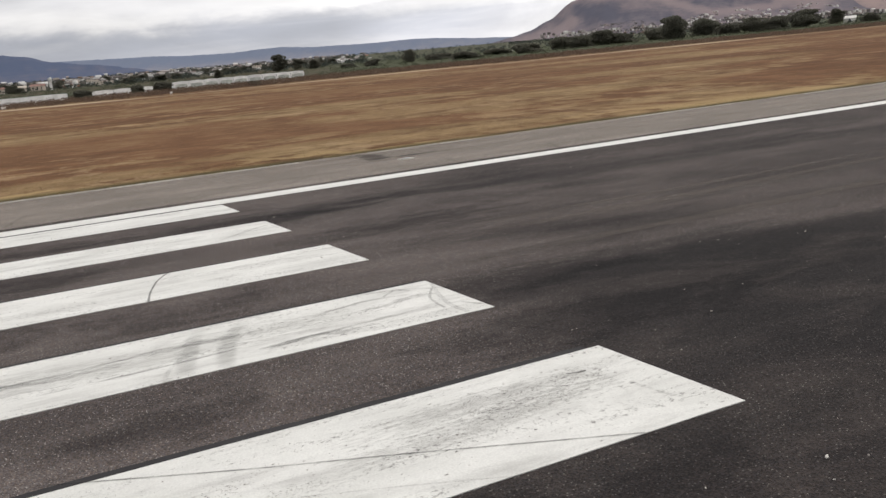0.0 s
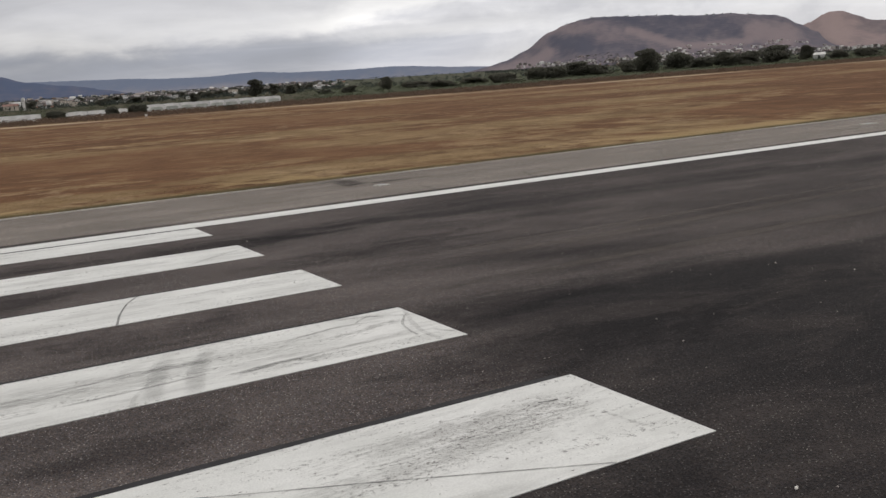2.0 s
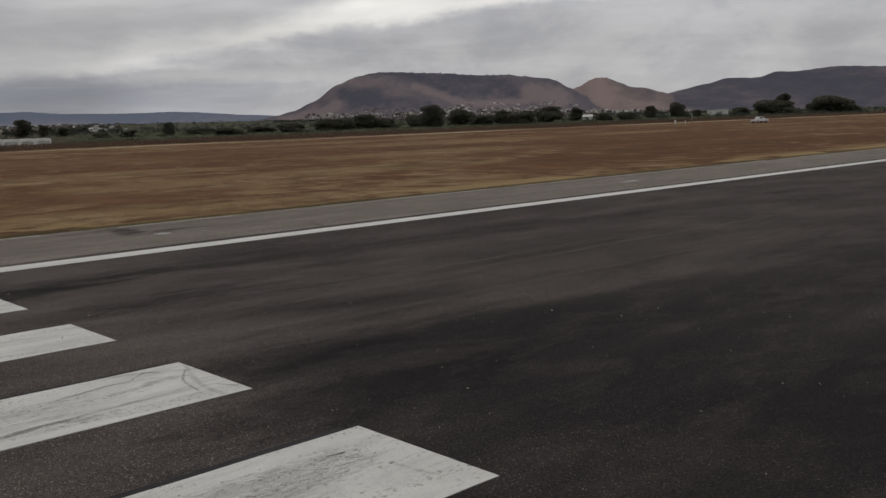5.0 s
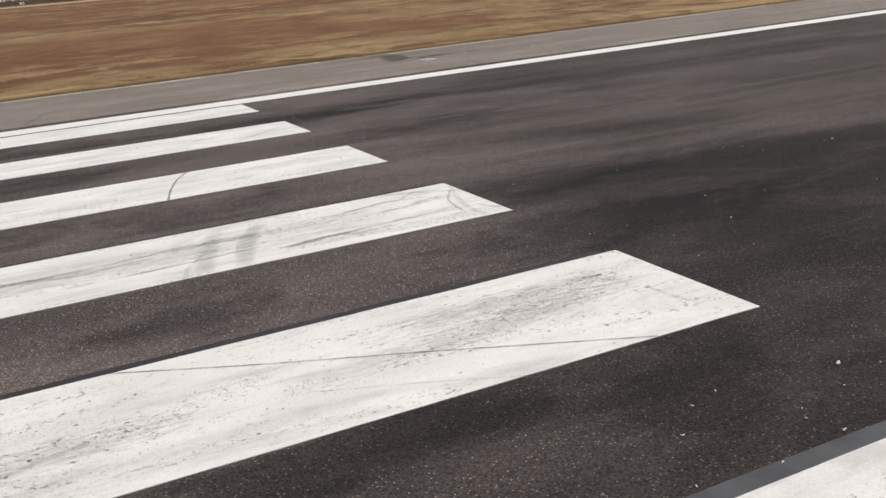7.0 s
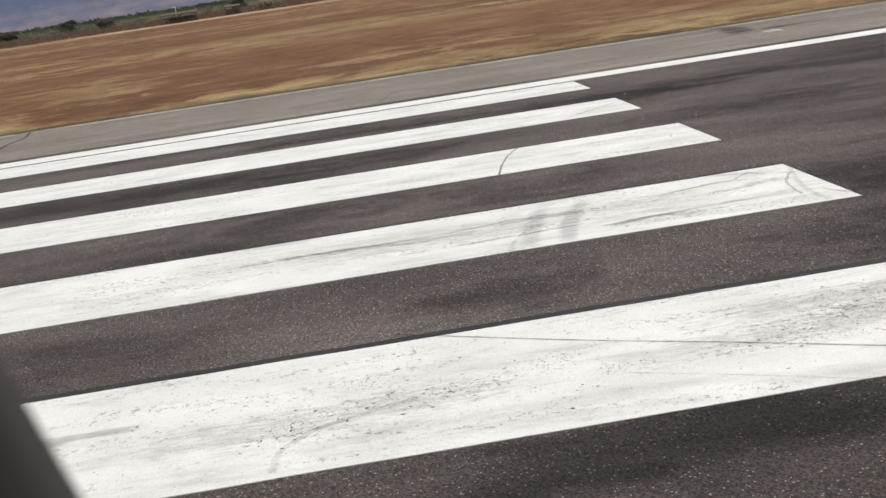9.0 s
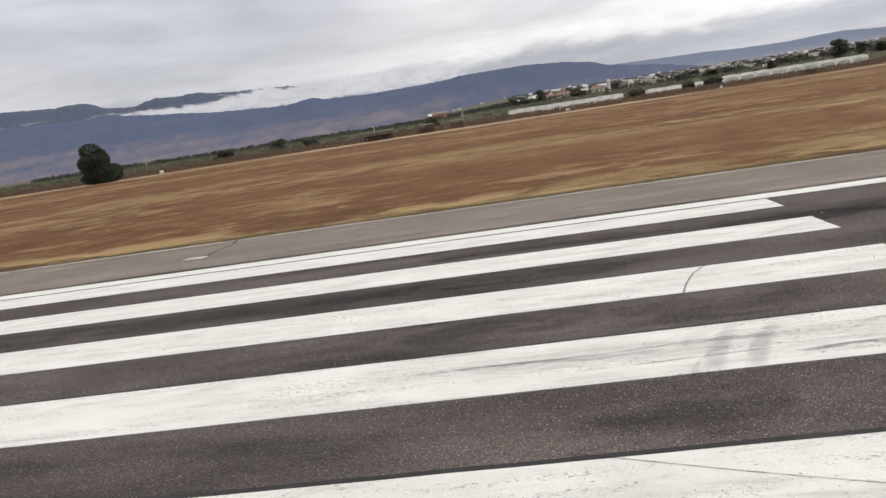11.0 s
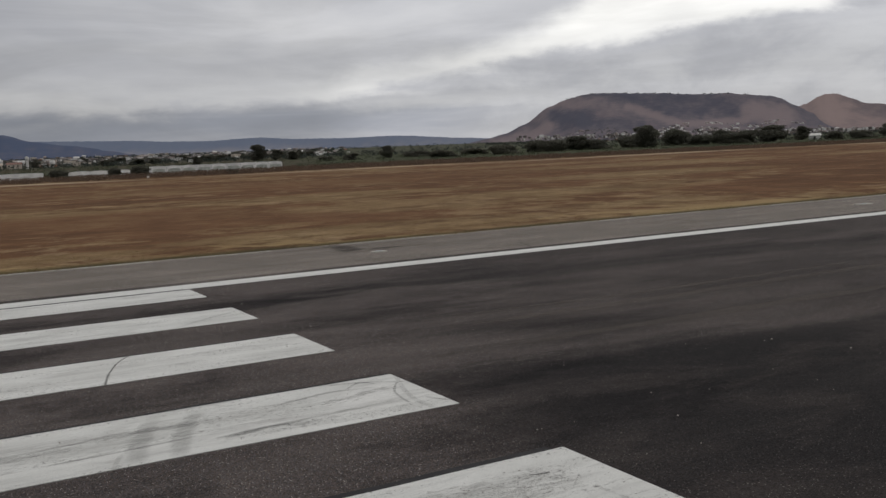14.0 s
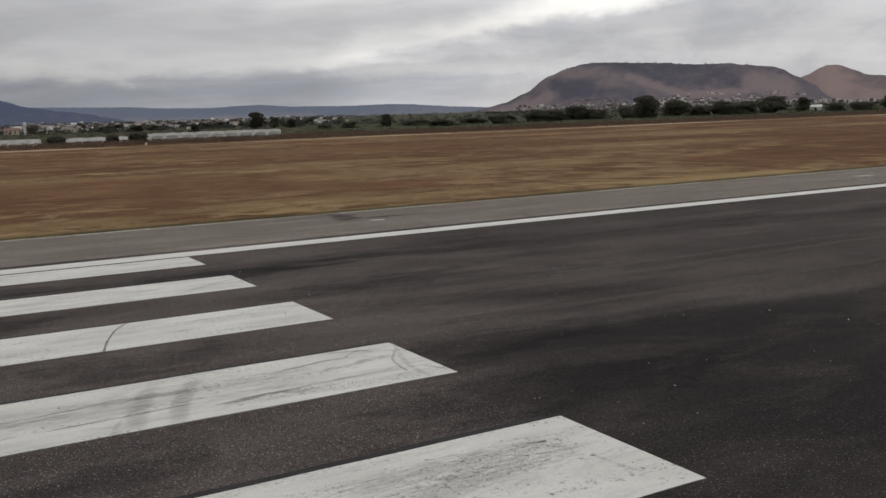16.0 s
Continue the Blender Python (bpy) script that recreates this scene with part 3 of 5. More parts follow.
def stand(az, d, turn=0.0, size=1.0, sink=0.0):
    x, y = polar(az, d)
    return pose(x, y, ground_z(x, y) - sink, 0, 0, turn) @ Matrix.Scale(size, 4)


def faded(name, colour, most, scale, uneven=1.0):
    """A stain that is strong in its middle and fades at its rim, by the mesh's own "body"."""
    m = bpy.data.materials.new(name)
    m.use_nodes = True
    n = Nodes(m.node_tree)
    place = n.make("ShaderNodeTexCoord").outputs["Object"]
    body = n.make("ShaderNodeAttribute")
    body.attribute_name = "body"
    fac = n.math("ADD", body.outputs["Fac"], n.ramp(n.noise(n.stretch(place, scale), 1.0, 5.0, 0.65), 0.25, 0.75, -0.6 * uneven, 0.5 * uneven))
    shade = n.make("ShaderNodeBsdfPrincipled", {"Base Color": (*colour, 1), "Roughness": 0.85, "Specular IOR Level": 0.08, "Alpha": n.ramp(fac, 0.1, 0.9, 0.0, most)})
    n.make("ShaderNodeOutputMaterial", {0: shade.outputs[0]})
    return m


M_OIL = faded("soaked_in_oil", (0.022, 0.020, 0.022), 0.27, (0.9, 2.0, 1), 1.2)
M_SCRAPE = faded("pale_dust_streak", (0.15, 0.13, 0.115), 0.38, (0.7, 5.0, 1))
M_RUBBED = faded("soft_rubbed_tyre_mark", (0.05, 0.049, 0.049), 0.16, (1.2, 2.0, 1), 0.3)
M_GRIME = faded("grey_grime_in_the_paint", (0.16, 0.158, 0.15), 0.13, (5.0, 26.0, 1), 1.6)
M_STREAK = faded("grey_rubber_streak", (0.07, 0.068, 0.067), 0.24, (2.5, 9.0, 1), 1.0)
M_SMEAR = faded("dark_rubber_smear", (0.055, 0.054, 0.053), 0.22, (7.0, 22.0, 1), 1.7)
M_TARRED = faded("dark_tar_stain", (0.06, 0.054, 0.05), 0.5, (0.9, 1.8, 1))


def film(name, path, width, z, mat, rows=9):
    """A flat stain along a path, fading to its rim."""
    pts = [Vector((x, y, 0)) for x, y in path]
    line = [pts[i].lerp(pts[i + 1], j / 8) for i in range(len(pts) - 1) for j in range(8)] + [pts[-1]]
    for _ in range(4):
        line = [line[0]] + [(line[i - 1] + line[i] * 2 + line[i + 1]) / 4 for i in range(1, len(line) - 1)] + [line[-1]]
    verts, faces, body = [], [], []
    for i, v in enumerate(line):
        go = (line[min(i + 1, len(line) - 1)] - line[max(i - 1, 0)]).normalized()
        end = math.sin(math.pi * i / (len(line) - 1)) ** 0.6
        for j in range(rows):
            t = 2 * j / (rows - 1) - 1
            at = v + Vector((-go.y, go.x, 0)) * width * 0.5 * t
            verts.append((at.x, at.y, z))
            body.append(end * (1 - t * t))
    for i in range(len(line) - 1):
        faces += [(i * rows + j, (i + 1) * rows + j, (i + 1) * rows + j + 1, i * rows + j + 1) for j in range(rows - 1)]
    me = mesh_of(name, verts, faces, mat)
    me.attributes.new("body", "FLOAT", "POINT").data.foreach_set("value", body)
    return me

# ---- ground, runway, shoulder ----
def spaced(points):
    """Grid lines from (start, end, step) stretches."""
    out = []
    for lo, hi, step in points:
        k = max(1, round((hi - lo) / step))
        out += [lo + (hi - lo) * i / k for i in range(k)]
    return out + [points[-1][1]]


gx = spaced([(-4900, -900, 400), (-900, -200, 70), (-200, 300, 5), (300, 900, 60), (900, 4900, 400)])
gy = spaced([(-4900, -400, 450), (-400, -34.6, 60), (-34.6, 25.2, 30), (25.2, 25.5, 0.3), (25.5, 60, 1.7), (60, 260, 5), (260, 900, 40), (900, 4900, 250)])
verts = [(x, y, ground_z(x, y)) for x in gx for y in gy]
k = len(gy)
faces = [(i * k + j, (i + 1) * k + j, (i + 1) * k + j + 1, i * k + j + 1) for i in range(len(gx) - 1) for j in range(k - 1)]
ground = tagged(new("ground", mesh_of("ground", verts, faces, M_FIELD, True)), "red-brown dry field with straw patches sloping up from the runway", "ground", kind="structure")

runway = tagged(new("runway", slab("runway", -160, 2200, -27.0, 17.95, -0.35, 0.0, M_RUNWAY, 40)), "dark worn asphalt runway with brown stones and black rubber marks", "runway", kind="structure")


def ragged_slab(name, x0, x1, y0, y1, mat, step, rough):
    """A pavement strip whose outer edge is broken and uneven."""
    xs = spaced([(x0, -40, 20), (-40, 70, step), (70, x1, 60)])
    verts, faces = [], []
    for x in xs:
        out = y1 + rough * noise.noise((x * 0.45, 3.1, 0)) + 0.6 * rough * noise.noise((x * 2.1, 7.7, 0))
        verts += [(x, y0, -0.3), (x, y0, -0.004), (x, out, -0.008), (x, out, -0.3)]
    for i in range(len(xs) - 1):
        a = 4 * i
        faces += [(a + j, a + j + 1, a + 5 + j, a + 4 + j) for j in range(3)]
    return mesh_of(name, [(x, y, z) for x, y, z in verts], [tuple(reversed(f)) for f in faces], mat)


shoulder = tagged(new("shoulder", ragged_slab("shoulder", -160, 2200, 17.95, 25.45, M_SHOULDER, 0.25, 0.16)), "pale bleached asphalt shoulder with fine cracks and a ragged edge", "shoulder", kind="structure")
tagged(new("shoulder", slab("shoulder_behind", -160, 2200, -34.5, -27.0, -0.3, -0.004, M_SHOULDER, 20)), "pale bleached asphalt shoulder across the runway", "shoulder", kind="structure")


# ---- painted markings ----
def marking(name, x0, x1, y0, y1, z, mat, wobble=0.012, step=0.25):
    """A coat of paint with slightly uneven edges and real thickness."""
    n = max(2, int((x1 - x0) / step))
    rows = []
    for i in range(n + 1):
        x = x0 + (x1 - x0) * i / n
        rows.append((x, y0 + wobble * noise.noise((x * 1.3, y0, 1)), y1 + wobble * noise.noise((x * 1.3, y1, 2))))
    verts, faces = [], []
    for x, a, b in rows:
        verts += [(x, a, 0.0005), (x, a, z), (x, b, z), (x, b, 0.0005)]
    for i in range(n):
        q = 4 * i
        faces += [(q + j + 1, q + j, q + 4 + j, q + 5 + j) for j in range(3)]
    faces += [(0, 1, 2, 3), (4 * n + 3, 4 * n + 2, 4 * n + 1, 4 * n)]
    return mesh_of(name, verts, faces, mat)


STRIPES = [(-3.50, -1.72), (0.0, 1.74), (3.59, 5.32), (7.19, 8.93), (10.90, 12.65), (14.66, 16.36)]
for i, (y0, y1) in enumerate(STRIPES):
    stripe = thing("threshold_stripe", "long white threshold stripe with scuffed paint on the asphalt", "marking", "threshold stripes")
    part("paint", marking("stripe_paint", -30.0, 0.0, y0, y1, 0.006, M_PAINT), stripe)
    part("border", marking("stripe_border", -30.0, (-0.55, -0.12, -0.02, -0.12, -0.02, -0.12)[i], y1 + 0.002, y1 + (0.12, 0.10, 0.08, 0.08, 0.06, 0.158)[i], 0.004, M_BLACK if i else M_BLUED, 0.03), stripe, "thin black painted border")
edge = thing("edge_line", "white painted line along the runway's edge", "marking")
part("paint", marking("edge_paint", -60.0, 2200.0, 16.52, 17.42, 0.006, M_EDGE, 0.012, 4.0), edge)


def ribbon(name, path, width, z, mat):
    """A flat mark that follows a path and thins out at its ends."""
    verts, faces = [], []
    pts = [Vector((x, y, 0)) for x, y in path]
    fine = []
    for i in range(len(pts) - 1):
        for j in range(6):
            fine.append(pts[i].lerp(pts[i + 1], j / 6))
    fine.append(pts[-1])
    for _ in range(3):
        fine = [fine[0]] + [(fine[i - 1] + fine[i] * 2 + fine[i + 1]) / 4 for i in range(1, len(fine) - 1)] + [fine[-1]]
    for i, v in enumerate(fine):
        go = (fine[min(i + 1, len(fine) - 1)] - fine[max(i - 1, 0)]).normalized()
        side = Vector((-go.y, go.x, 0)) * width / 2 * (0.75 + 0.5 * abs(noise.noise((v.x * 2, v.y * 2, width))))
        verts += [tuple(v - side + Vector((0, 0, z))), tuple(v + side + Vector((0, 0, z)))]
    faces = [(2 * i, 2 * i + 2, 2 * i + 3, 2 * i + 1) for i in range(len(fine) - 1)]
    return mesh_of(name, verts, faces, mat)


def tyre_mark(path, width, mat, label):
    shape = film("tyre_mark", path, width * 1.15, 0.0095, M_RUBBED, 7) if width > 0.1 else ribbon("tyre_mark", path, width, 0.0095, mat)
    tagged(new("tyre_mark", shape), label, "tyre mark", "tyre marks")


tyre_mark([(-4.6, 1.9), (-3.3, 1.2), (-2.4, 0.77), (-1.6, 0.36), (-0.9, 0.0)], 0.022, M_SCUFF, "thin straight black scuff across a white stripe")
tyre_mark([(-3.2, 0.60), (-2.5, 0.28), (-1.9, -0.03)], 0.02, M_SKID, "faint grey scuff on a white stripe")
tyre_mark([(-5.37, 0.06), (-5.36, 0.30), (-5.16, 0.52), (-4.85, 0.63), (-4.5, 0.72)], 0.06, M_SKID, "curved grey tyre scuff on a white stripe")
tyre_mark([(-3.47, 3.52), (-3.45, 3.62), (-3.38, 3.88), (-3.27, 4.1), (-3.1, 4.35)], 0.05, M_SKID, "curved grey tyre mark on a white stripe")
tyre_mark([(-3.26, 3.58), (-3.24, 3.75), (-3.13, 4.24), (-2.95, 4.85), (-2.73, 5.32)], 0.24, M_SKID, "broad curved grey tyre mark on a white stripe")
tyre_mark([(-2.90, 3.56), (-2.86, 3.75), (-2.73, 4.27), (-2.53, 4.8), (-2.29, 5.28)], 0.22, M_SKID, "broad curved grey tyre mark on a white stripe")
tyre_mark([(0.0, 5.15), (-0.20, 4.55), (-0.31, 4.05), (-0.30, 3.62)], 0.07, M_SKID, "curved grey tyre mark at a stripe's end")
tyre_mark([(-0.95, 5.32), (-0.35, 5.08), (0.05, 4.75)], 0.09, M_SKID, "curved grey tyre mark at a stripe's end")
tyre_mark([(-2.48, 8.96), (-2.56, 8.85), (-2.74, 8.48), (-2.94, 7.78), (-3.06, 7.16)], 0.035, M_SCUFF, "dark curved tyre mark across a white stripe")
tyre_mark([(-1.45, 10.92), (-0.92, 11.42), (-0.28, 11.95), (0.2, 12.2)], 0.14, M_SKID, "long slanting grey tyre mark on a white stripe")

for path, width in (([(-6.4, 4.60), (-5.5, 4.62), (-4.25, 4.58), (-2.9, 4.77)], 0.10), ([(-2.6, 3.93), (-2.2, 3.98), (-1.37, 4.06), (-0.4, 4.15)], 0.12), ([(-4.6, 4.05), (-3.4, 4.1), (-2.6, 4.15)], 0.07), ([(-1.7, 4.75), (-1.0, 4.95), (-0.4, 4.85)], 0.09), ([(-9.5, 0.9), (-7.5, 0.95), (-6.0, 1.0)], 0.2)):
    tagged(new("tyre_mark", film("tyre_mark", path, width, 0.0078, M_STREAK, 7)), "faint grey rubber streak along a white stripe", "tyre mark", "tyre marks")
for path, width in (([(-0.13, 4.87), (-0.34, 4.5), (-0.40, 4.15), (-0.41, 3.96)], 0.035), ([(-0.72, 4.95), (-0.62, 5.05), (-0.47, 5.17), (-0.36, 4.98)], 0.04), ([(-0.16, 4.05), (-0.10, 3.9), (-0.02, 3.76)], 0.05)):
    tagged(new("tyre_mark", ribbon("tyre_mark", path, width, 0.0098, M_SCRATCH)), "thin dark curved scuff at a stripe's end", "tyre mark", "tyre marks")
for path, width in (([(-1.25, 4.52), (-0.8, 4.57), (-0.46, 4.71), (-0.2, 4.66)], 0.17), ([(-2.45, 3.88), (-2.29, 3.93), (-1.93, 4.04), (-1.58, 3.9), (-1.1, 3.98)], 0.15), ([(-6.2, 4.62), (-4.8, 4.57), (-4.42, 4.46), (-3.6, 4.5)], 0.16), ([(-3.5, 4.6), (-3.0, 4.68), (-2.3, 4.62)], 0.18), ([(-0.36, 0.85), (-0.34, 0.53), (-0.27, 0.29)], 0.06)):
    tagged(new("tyre_mark", film("tyre_mark", path, width, 0.0074, M_SMEAR, 7)), "dark grey rubber smear along a white stripe", "tyre mark", "tyre marks")
for path, width in (([(-3.2, 0.70), (-1.5, 0.86), (-0.3, 1.0)], 0.42), ([(-2.8, 1.2), (-1.2, 1.22), (-0.3, 1.26)], 0.55), ([(-6.4, 0.62), (-4.9, 0.68), (-3.8, 0.74)], 0.5), ([(-7.0, 4.5), (-4.0, 4.5), (-1.0, 4.6)], 0.9)):
    tagged(new("grime", film("grime", path, width, 0.0066, M_GRIME, 9)), "grey grime worn into a white stripe's paint", "stain", "stains")
tyre_mark([(-0.64, 1.31), (-0.56, 1.285), (-0.47, 1.275)], 0.03, M_SCUFF, "short dark scrape in the white paint")

# ---- bare spots where the paint has come off ----
def spots(seed, rows, label):
    """Small dark chips in drifts along the stripes: (x0, y0, x1, y1, spread, how many)."""
    rnd = random.Random(seed)
    verts, faces = [], []
    for x0, y0, x1, y1, spread, count in rows:
        for _ in range(count):
            t = rnd.random()
            x = x0 + (x1 - x0) * t + rnd.gauss(0, spread * 1.5)
            y = y0 + (y1 - y0) * t + rnd.gauss(0, spread)
            if not any(a + 0.02 < y < b - 0.02 for a, b in STRIPES) or x > -0.03:
                continue
            s = rnd.uniform(0.0013, 0.0036) * (2.2 if rnd.random() < 0.08 else 1.0)
            b, turn = len(verts), rnd.uniform(0, 6.28)
            for j in range(6):
                q = turn + j * 1.047
                verts.append((x + s * 1.9 * math.cos(q) * rnd.uniform(0.5, 1.4), y + s * math.sin(q) * rnd.uniform(0.5, 1.4), 0.0082))
            faces.append(tuple(range(b, b + 6)))
    tagged(new("bare_spots", mesh_of("bare_spots", verts, faces, M_BARE)), label, "paint wear", kind="stuff")


DRIFTS = [(-2.4, 0.72, -0.45, 1.02, 0.07, 520), (-2.0, 1.20, -0.42, 1.24, 0.10, 420), (-1.6, 1.05, -0.5, 1.12, 0.05, 160), (-0.60, 1.28, -0.50, 1.28, 0.012, 40), (-5.0, 0.79, -4.6, 0.80, 0.07, 80), (-4.4, 0.70, -3.9, 0.73, 0.06, 130), (-3.8, 0.90, -3.4, 0.97, 0.06, 90), (-3.3, 0.70, -3.0, 0.70, 0.04, 70), (-5.0, 1.05, -4.7, 1.1, 0.07, 50), (-3.6, 1.05, -3.2, 1.1, 0.05, 40), (-4.9, 1.3, -4.2, 1.3, 0.08, 40), (-5.5, 0.6, -5.0, 0.68, 0.08, 110), (-5.0, 0.4, -3.0, 0.45, 0.12, 70), (-6.5, 0.9, -0.2, 0.9, 0.45, 800), (-9.0, 0.9, -5.5, 0.9, 0.3, 400), (-5.6, 0.62, -4.3, 0.72, 0.10, 220)]
spots(3, DRIFTS, "dark chips where the white paint has flaked off a stripe")
spots(4, [(-5.5, 4.62, -4.25, 4.58, 0.05, 110), (-4.2, 4.6, -2.9, 4.77, 0.05, 90), (-2.3, 3.98, -1.3, 4.06, 0.05, 110), (-1.5, 4.5, -0.2, 4.7, 0.08, 90), (-8.0, 4.4, 0.0, 4.4, 0.4, 160), (-8.0, 8.0, 0.0, 8.0, 0.4, 200), (-8.0, 11.8, 0.0, 11.8, 0.4, 120)], "dark flecks of worn paint on the farther stripes")

# ---- shoulder details ----
def pad(x, y, w, d, turn, label):
    ob = thing("light_base", label, "light base", "light bases", m=pose(x, y, -0.004, 0, 0, turn))
    part("slab", box("base_slab", (w, d, 0.05), M_PAD, (0, 0, -0.02), 0.008), ob)
    part("cover", rod("base_cover", (0, 0, 0.028), (0, 0, 0.045), 0.13, 0.11, M_STEEL, 18), ob, "round steel cover")


pad(6.86, 21.0, 0.42, 0.34, 8, "pale concrete base of a light in the shoulder")
pad(30.0, 21.1, 0.75, 0.42, 0, "pale concrete base of a light in the shoulder")
pad(-15.45, 20.5, 0.62, 0.40, -12, "pale concrete base of a light in the shoulder")


for path, width in (([(6.35, 21.5), (6.6, 22.8), (6.8, 24.0), (6.7, 25.0)], 1.15), ([(6.7, 21.7), (7.3, 22.3), (8.1, 22.2), (9.4, 21.9)], 0.5)):
    tagged(new("tar_stain", film("tar_stain", path, width, 0.003, M_TARRED)), "dark tar stain across the pale shoulder", "stain", "stains")
STAINS = [(-3.65, 2.5, 0.9, 0.55), (-2.85, 6.25, 1.1, 0.6), (0.6, 2.5, 2.2, 0.9), (-1.2, -0.75, 0.9, 0.5), (-5.6, 6.5, 1.3, 0.5), (-4.85, 10.0, 1.6, 0.5), (-7.9, 10.1, 1.4, 0.5), (1.0, 4.5, 1.6, 0.8), (0.9, 12.8, 2.4, 0.8), (-3.2, -0.3, 1.3, 0.35), (-5.0, 13.5, 2.6, 0.6), (2.2, 9.8, 2.2, 0.6)]
for x, y, long, wide in STAINS:
    tagged(new("oil_stain", film("oil_stain", [(x - long * 1.1, y - 0.05), (x, y), (x + long * 1.1, y + 0.08)], min(wide * 2.6, 1.8), 0.0025, M_OIL)), "dark oily stain soaked into the asphalt", "stain", "stains")
for path, width in (([(0.8, 7.8), (5.0, 7.55), (12.0, 7.6), (24.0, 7.2)], 0.55), ([(0.6, 6.0), (4.0, 5.8), (9.5, 5.65), (20.0, 5.3)], 0.5), ([(1.5, 8.6), (7.0, 8.3), (15.0, 8.4)], 0.35)):
    tagged(new("dust_streak", film("dust_streak", path, width, 0.003, M_SCRAPE)), "pale dusty streak along the dark runway", "stain", "stains")
tagged(new("crack", ribbon("crack", [(-15.2, 20.9), (-15.5, 22.2), (-15.4, 23.4), (-15.9, 25.2)], 0.09, 0.002, M_TAR)), "dark tarred crack across the shoulder", "crack")

for path in ([(7.0, 21.2), (7.4, 21.9), (8.3, 22.2), (9.7, 21.9), (11.5, 22.1)], [(6.4, 24.4), (5.6, 24.0), (4.6, 24.3)], [(7.2, 23.9), (8.0, 24.1), (9.3, 23.7)]):
    tagged(new("crack", ribbon("crack", path, 0.07, 0.0035, M_SCUFF)), "thin dark crack in the pale shoulder", "crack", "cracks")

# a broken pale concrete strip along the shoulder's rim
rnd = random.Random(12)
strip = tagged(new("trim"), "broken pale concrete strip along the shoulder's outer edge", "edge strip", kind="structure")
strip.empty_display_size = 0.2
x = -40.0
while x < 90:
    long = rnd.uniform(1.2, 4.5)
    if rnd.random() < 0.72:
        piece = new("edge_slab", box("edge_slab", (long - 0.06, rnd.uniform(0.06, 0.13), 0.05), M_PAD, (x + long / 2, 25.02 + rnd.uniform(-0.03, 0.05), -0.035), 0.006))
        piece.parent = strip
    x += long

# ---- pebbles ----
rnd = random.Random(5)
verts, faces = [], []
for i in range(520):
    x, y = rnd.uniform(-8, 16), rnd.uniform(-3.4, 15)
    s = rnd.uniform(0.004, 0.009) * (1.9 if rnd.random() < 0.08 else 1.0)
    b, t = len(verts), rnd.uniform(0, 6.3)
    for j in range(5):
        verts.append((x + s * math.cos(t + j * 1.257) * rnd.uniform(0.7, 1.5), y + s * math.sin(t + j * 1.257), 0.002))
    verts.append((x, y, 0.006 + s * 0.9))
    faces += [(b + j, b + (j + 1) % 5, b + 5) for j in range(5)]
tagged(new("pebbles", mesh_of("pebbles", verts, faces, M_STONE)), "small pale loose stones scattered on the runway", "pebbles", kind="stuff")


def loose_stone(seed):
    """A flat, angular chip of pale stone."""
    rng = random.Random(seed)
    bm = bmesh.new()
    bmesh.ops.create_icosphere(bm, subdivisions=1, radius=1.0)
    for v in bm.verts:
        v.co = Vector((v.co.x * 1.5, v.co.y * 0.8, v.co.z * 0.5)) * rng.uniform(0.7, 1.15)
    return tagged(new("loose_stone", from_bm("loose_stone", bm, M_CHIP)), "pale angular stone chip lying on the dark asphalt", "stone", "loose stones")


chip = loose_stone(3)
LYING = [(-0.90, -1.54, 0.012), (-1.13, -0.82, 0.008), (-1.36, -0.89, 0.009), (-1.62, -1.12, 0.010), (-1.39, -1.60, 0.008), (-1.88, -1.54, 0.009), (-0.96, -1.34, 0.006), (-0.50, -1.18, 0.007), (-0.30, -0.96, 0.018)]
for i, (x, y, size) in reversed(list(enumerate(LYING))):
    m = pose(x, y, size * 0.4, 0, 0, 15 + 47 * i) @ Matrix.Scale(size, 4)
    if i:
        copy_thing(chip, m)
    else:
        chip.matrix_basis = m


# ---- hills ----
def profile(rows, az):
    for (a0, e0), (a1, e1) in zip(rows, rows[1:]):
        if a0 <= az <= a1:
            t = (az - a0) / (a1 - a0)
            return e0 + (e1 - e0) * (t * t * (3 - 2 * t) * 0.5 + t * 0.5)
    return rows[0][1] if az < rows[0][0] else rows[-1][1]


def hill_z(rows, az, r, r0, rc, gully):
    x, y = polar(az, r)
    foot = ground_z(*polar(az, r0)) - 3
    top = 2.47 + rc * math.tan(radians(profile(rows, az)))
    t = (r - r0) / (rc - r0)
    if t <= 1:
        rise = max(0.0, t) ** 1.35
        cut = noise.noise((az * 0.35 + t * 1.6, t * 1.1, r0 * 0.01)) + 0.35 * noise.noise((az * 0.9 - t * 1.5, t * 2.2, 5))
        rise += gully * min(1.0, (top - foot) / 150) * cut * math.sin(math.pi * min(1, max(0, t))) ** 0.8
    else:
        rise = 1 - (t - 1) * 1.6
    crest = 1 + (0.012 * noise.noise((az * 3.0, 1.0, 0)) + 0.010 * noise.noise((az * 8.0, 5.0, 0))) * smooth_step(0.75, 0.95, t)
    return max(foot - 5, foot + (top - foot) * rise * crest)


def blot(az, el, az0, el0, az1, el1, wide):
    """1 on the line between two places on a slope, 0 a width away."""
    t = ((az - az0) * (az1 - az0) + (el - el0) * (el1 - el0)) / ((az1 - az0) ** 2 + (el1 - el0) ** 2)
    t = min(1.0, max(0.0, t))
    away = math.hypot(az - az0 - t * (az1 - az0), el - el0 - t * (el1 - el0)) / wide
    return max(0.0, 1.0 - away * away)


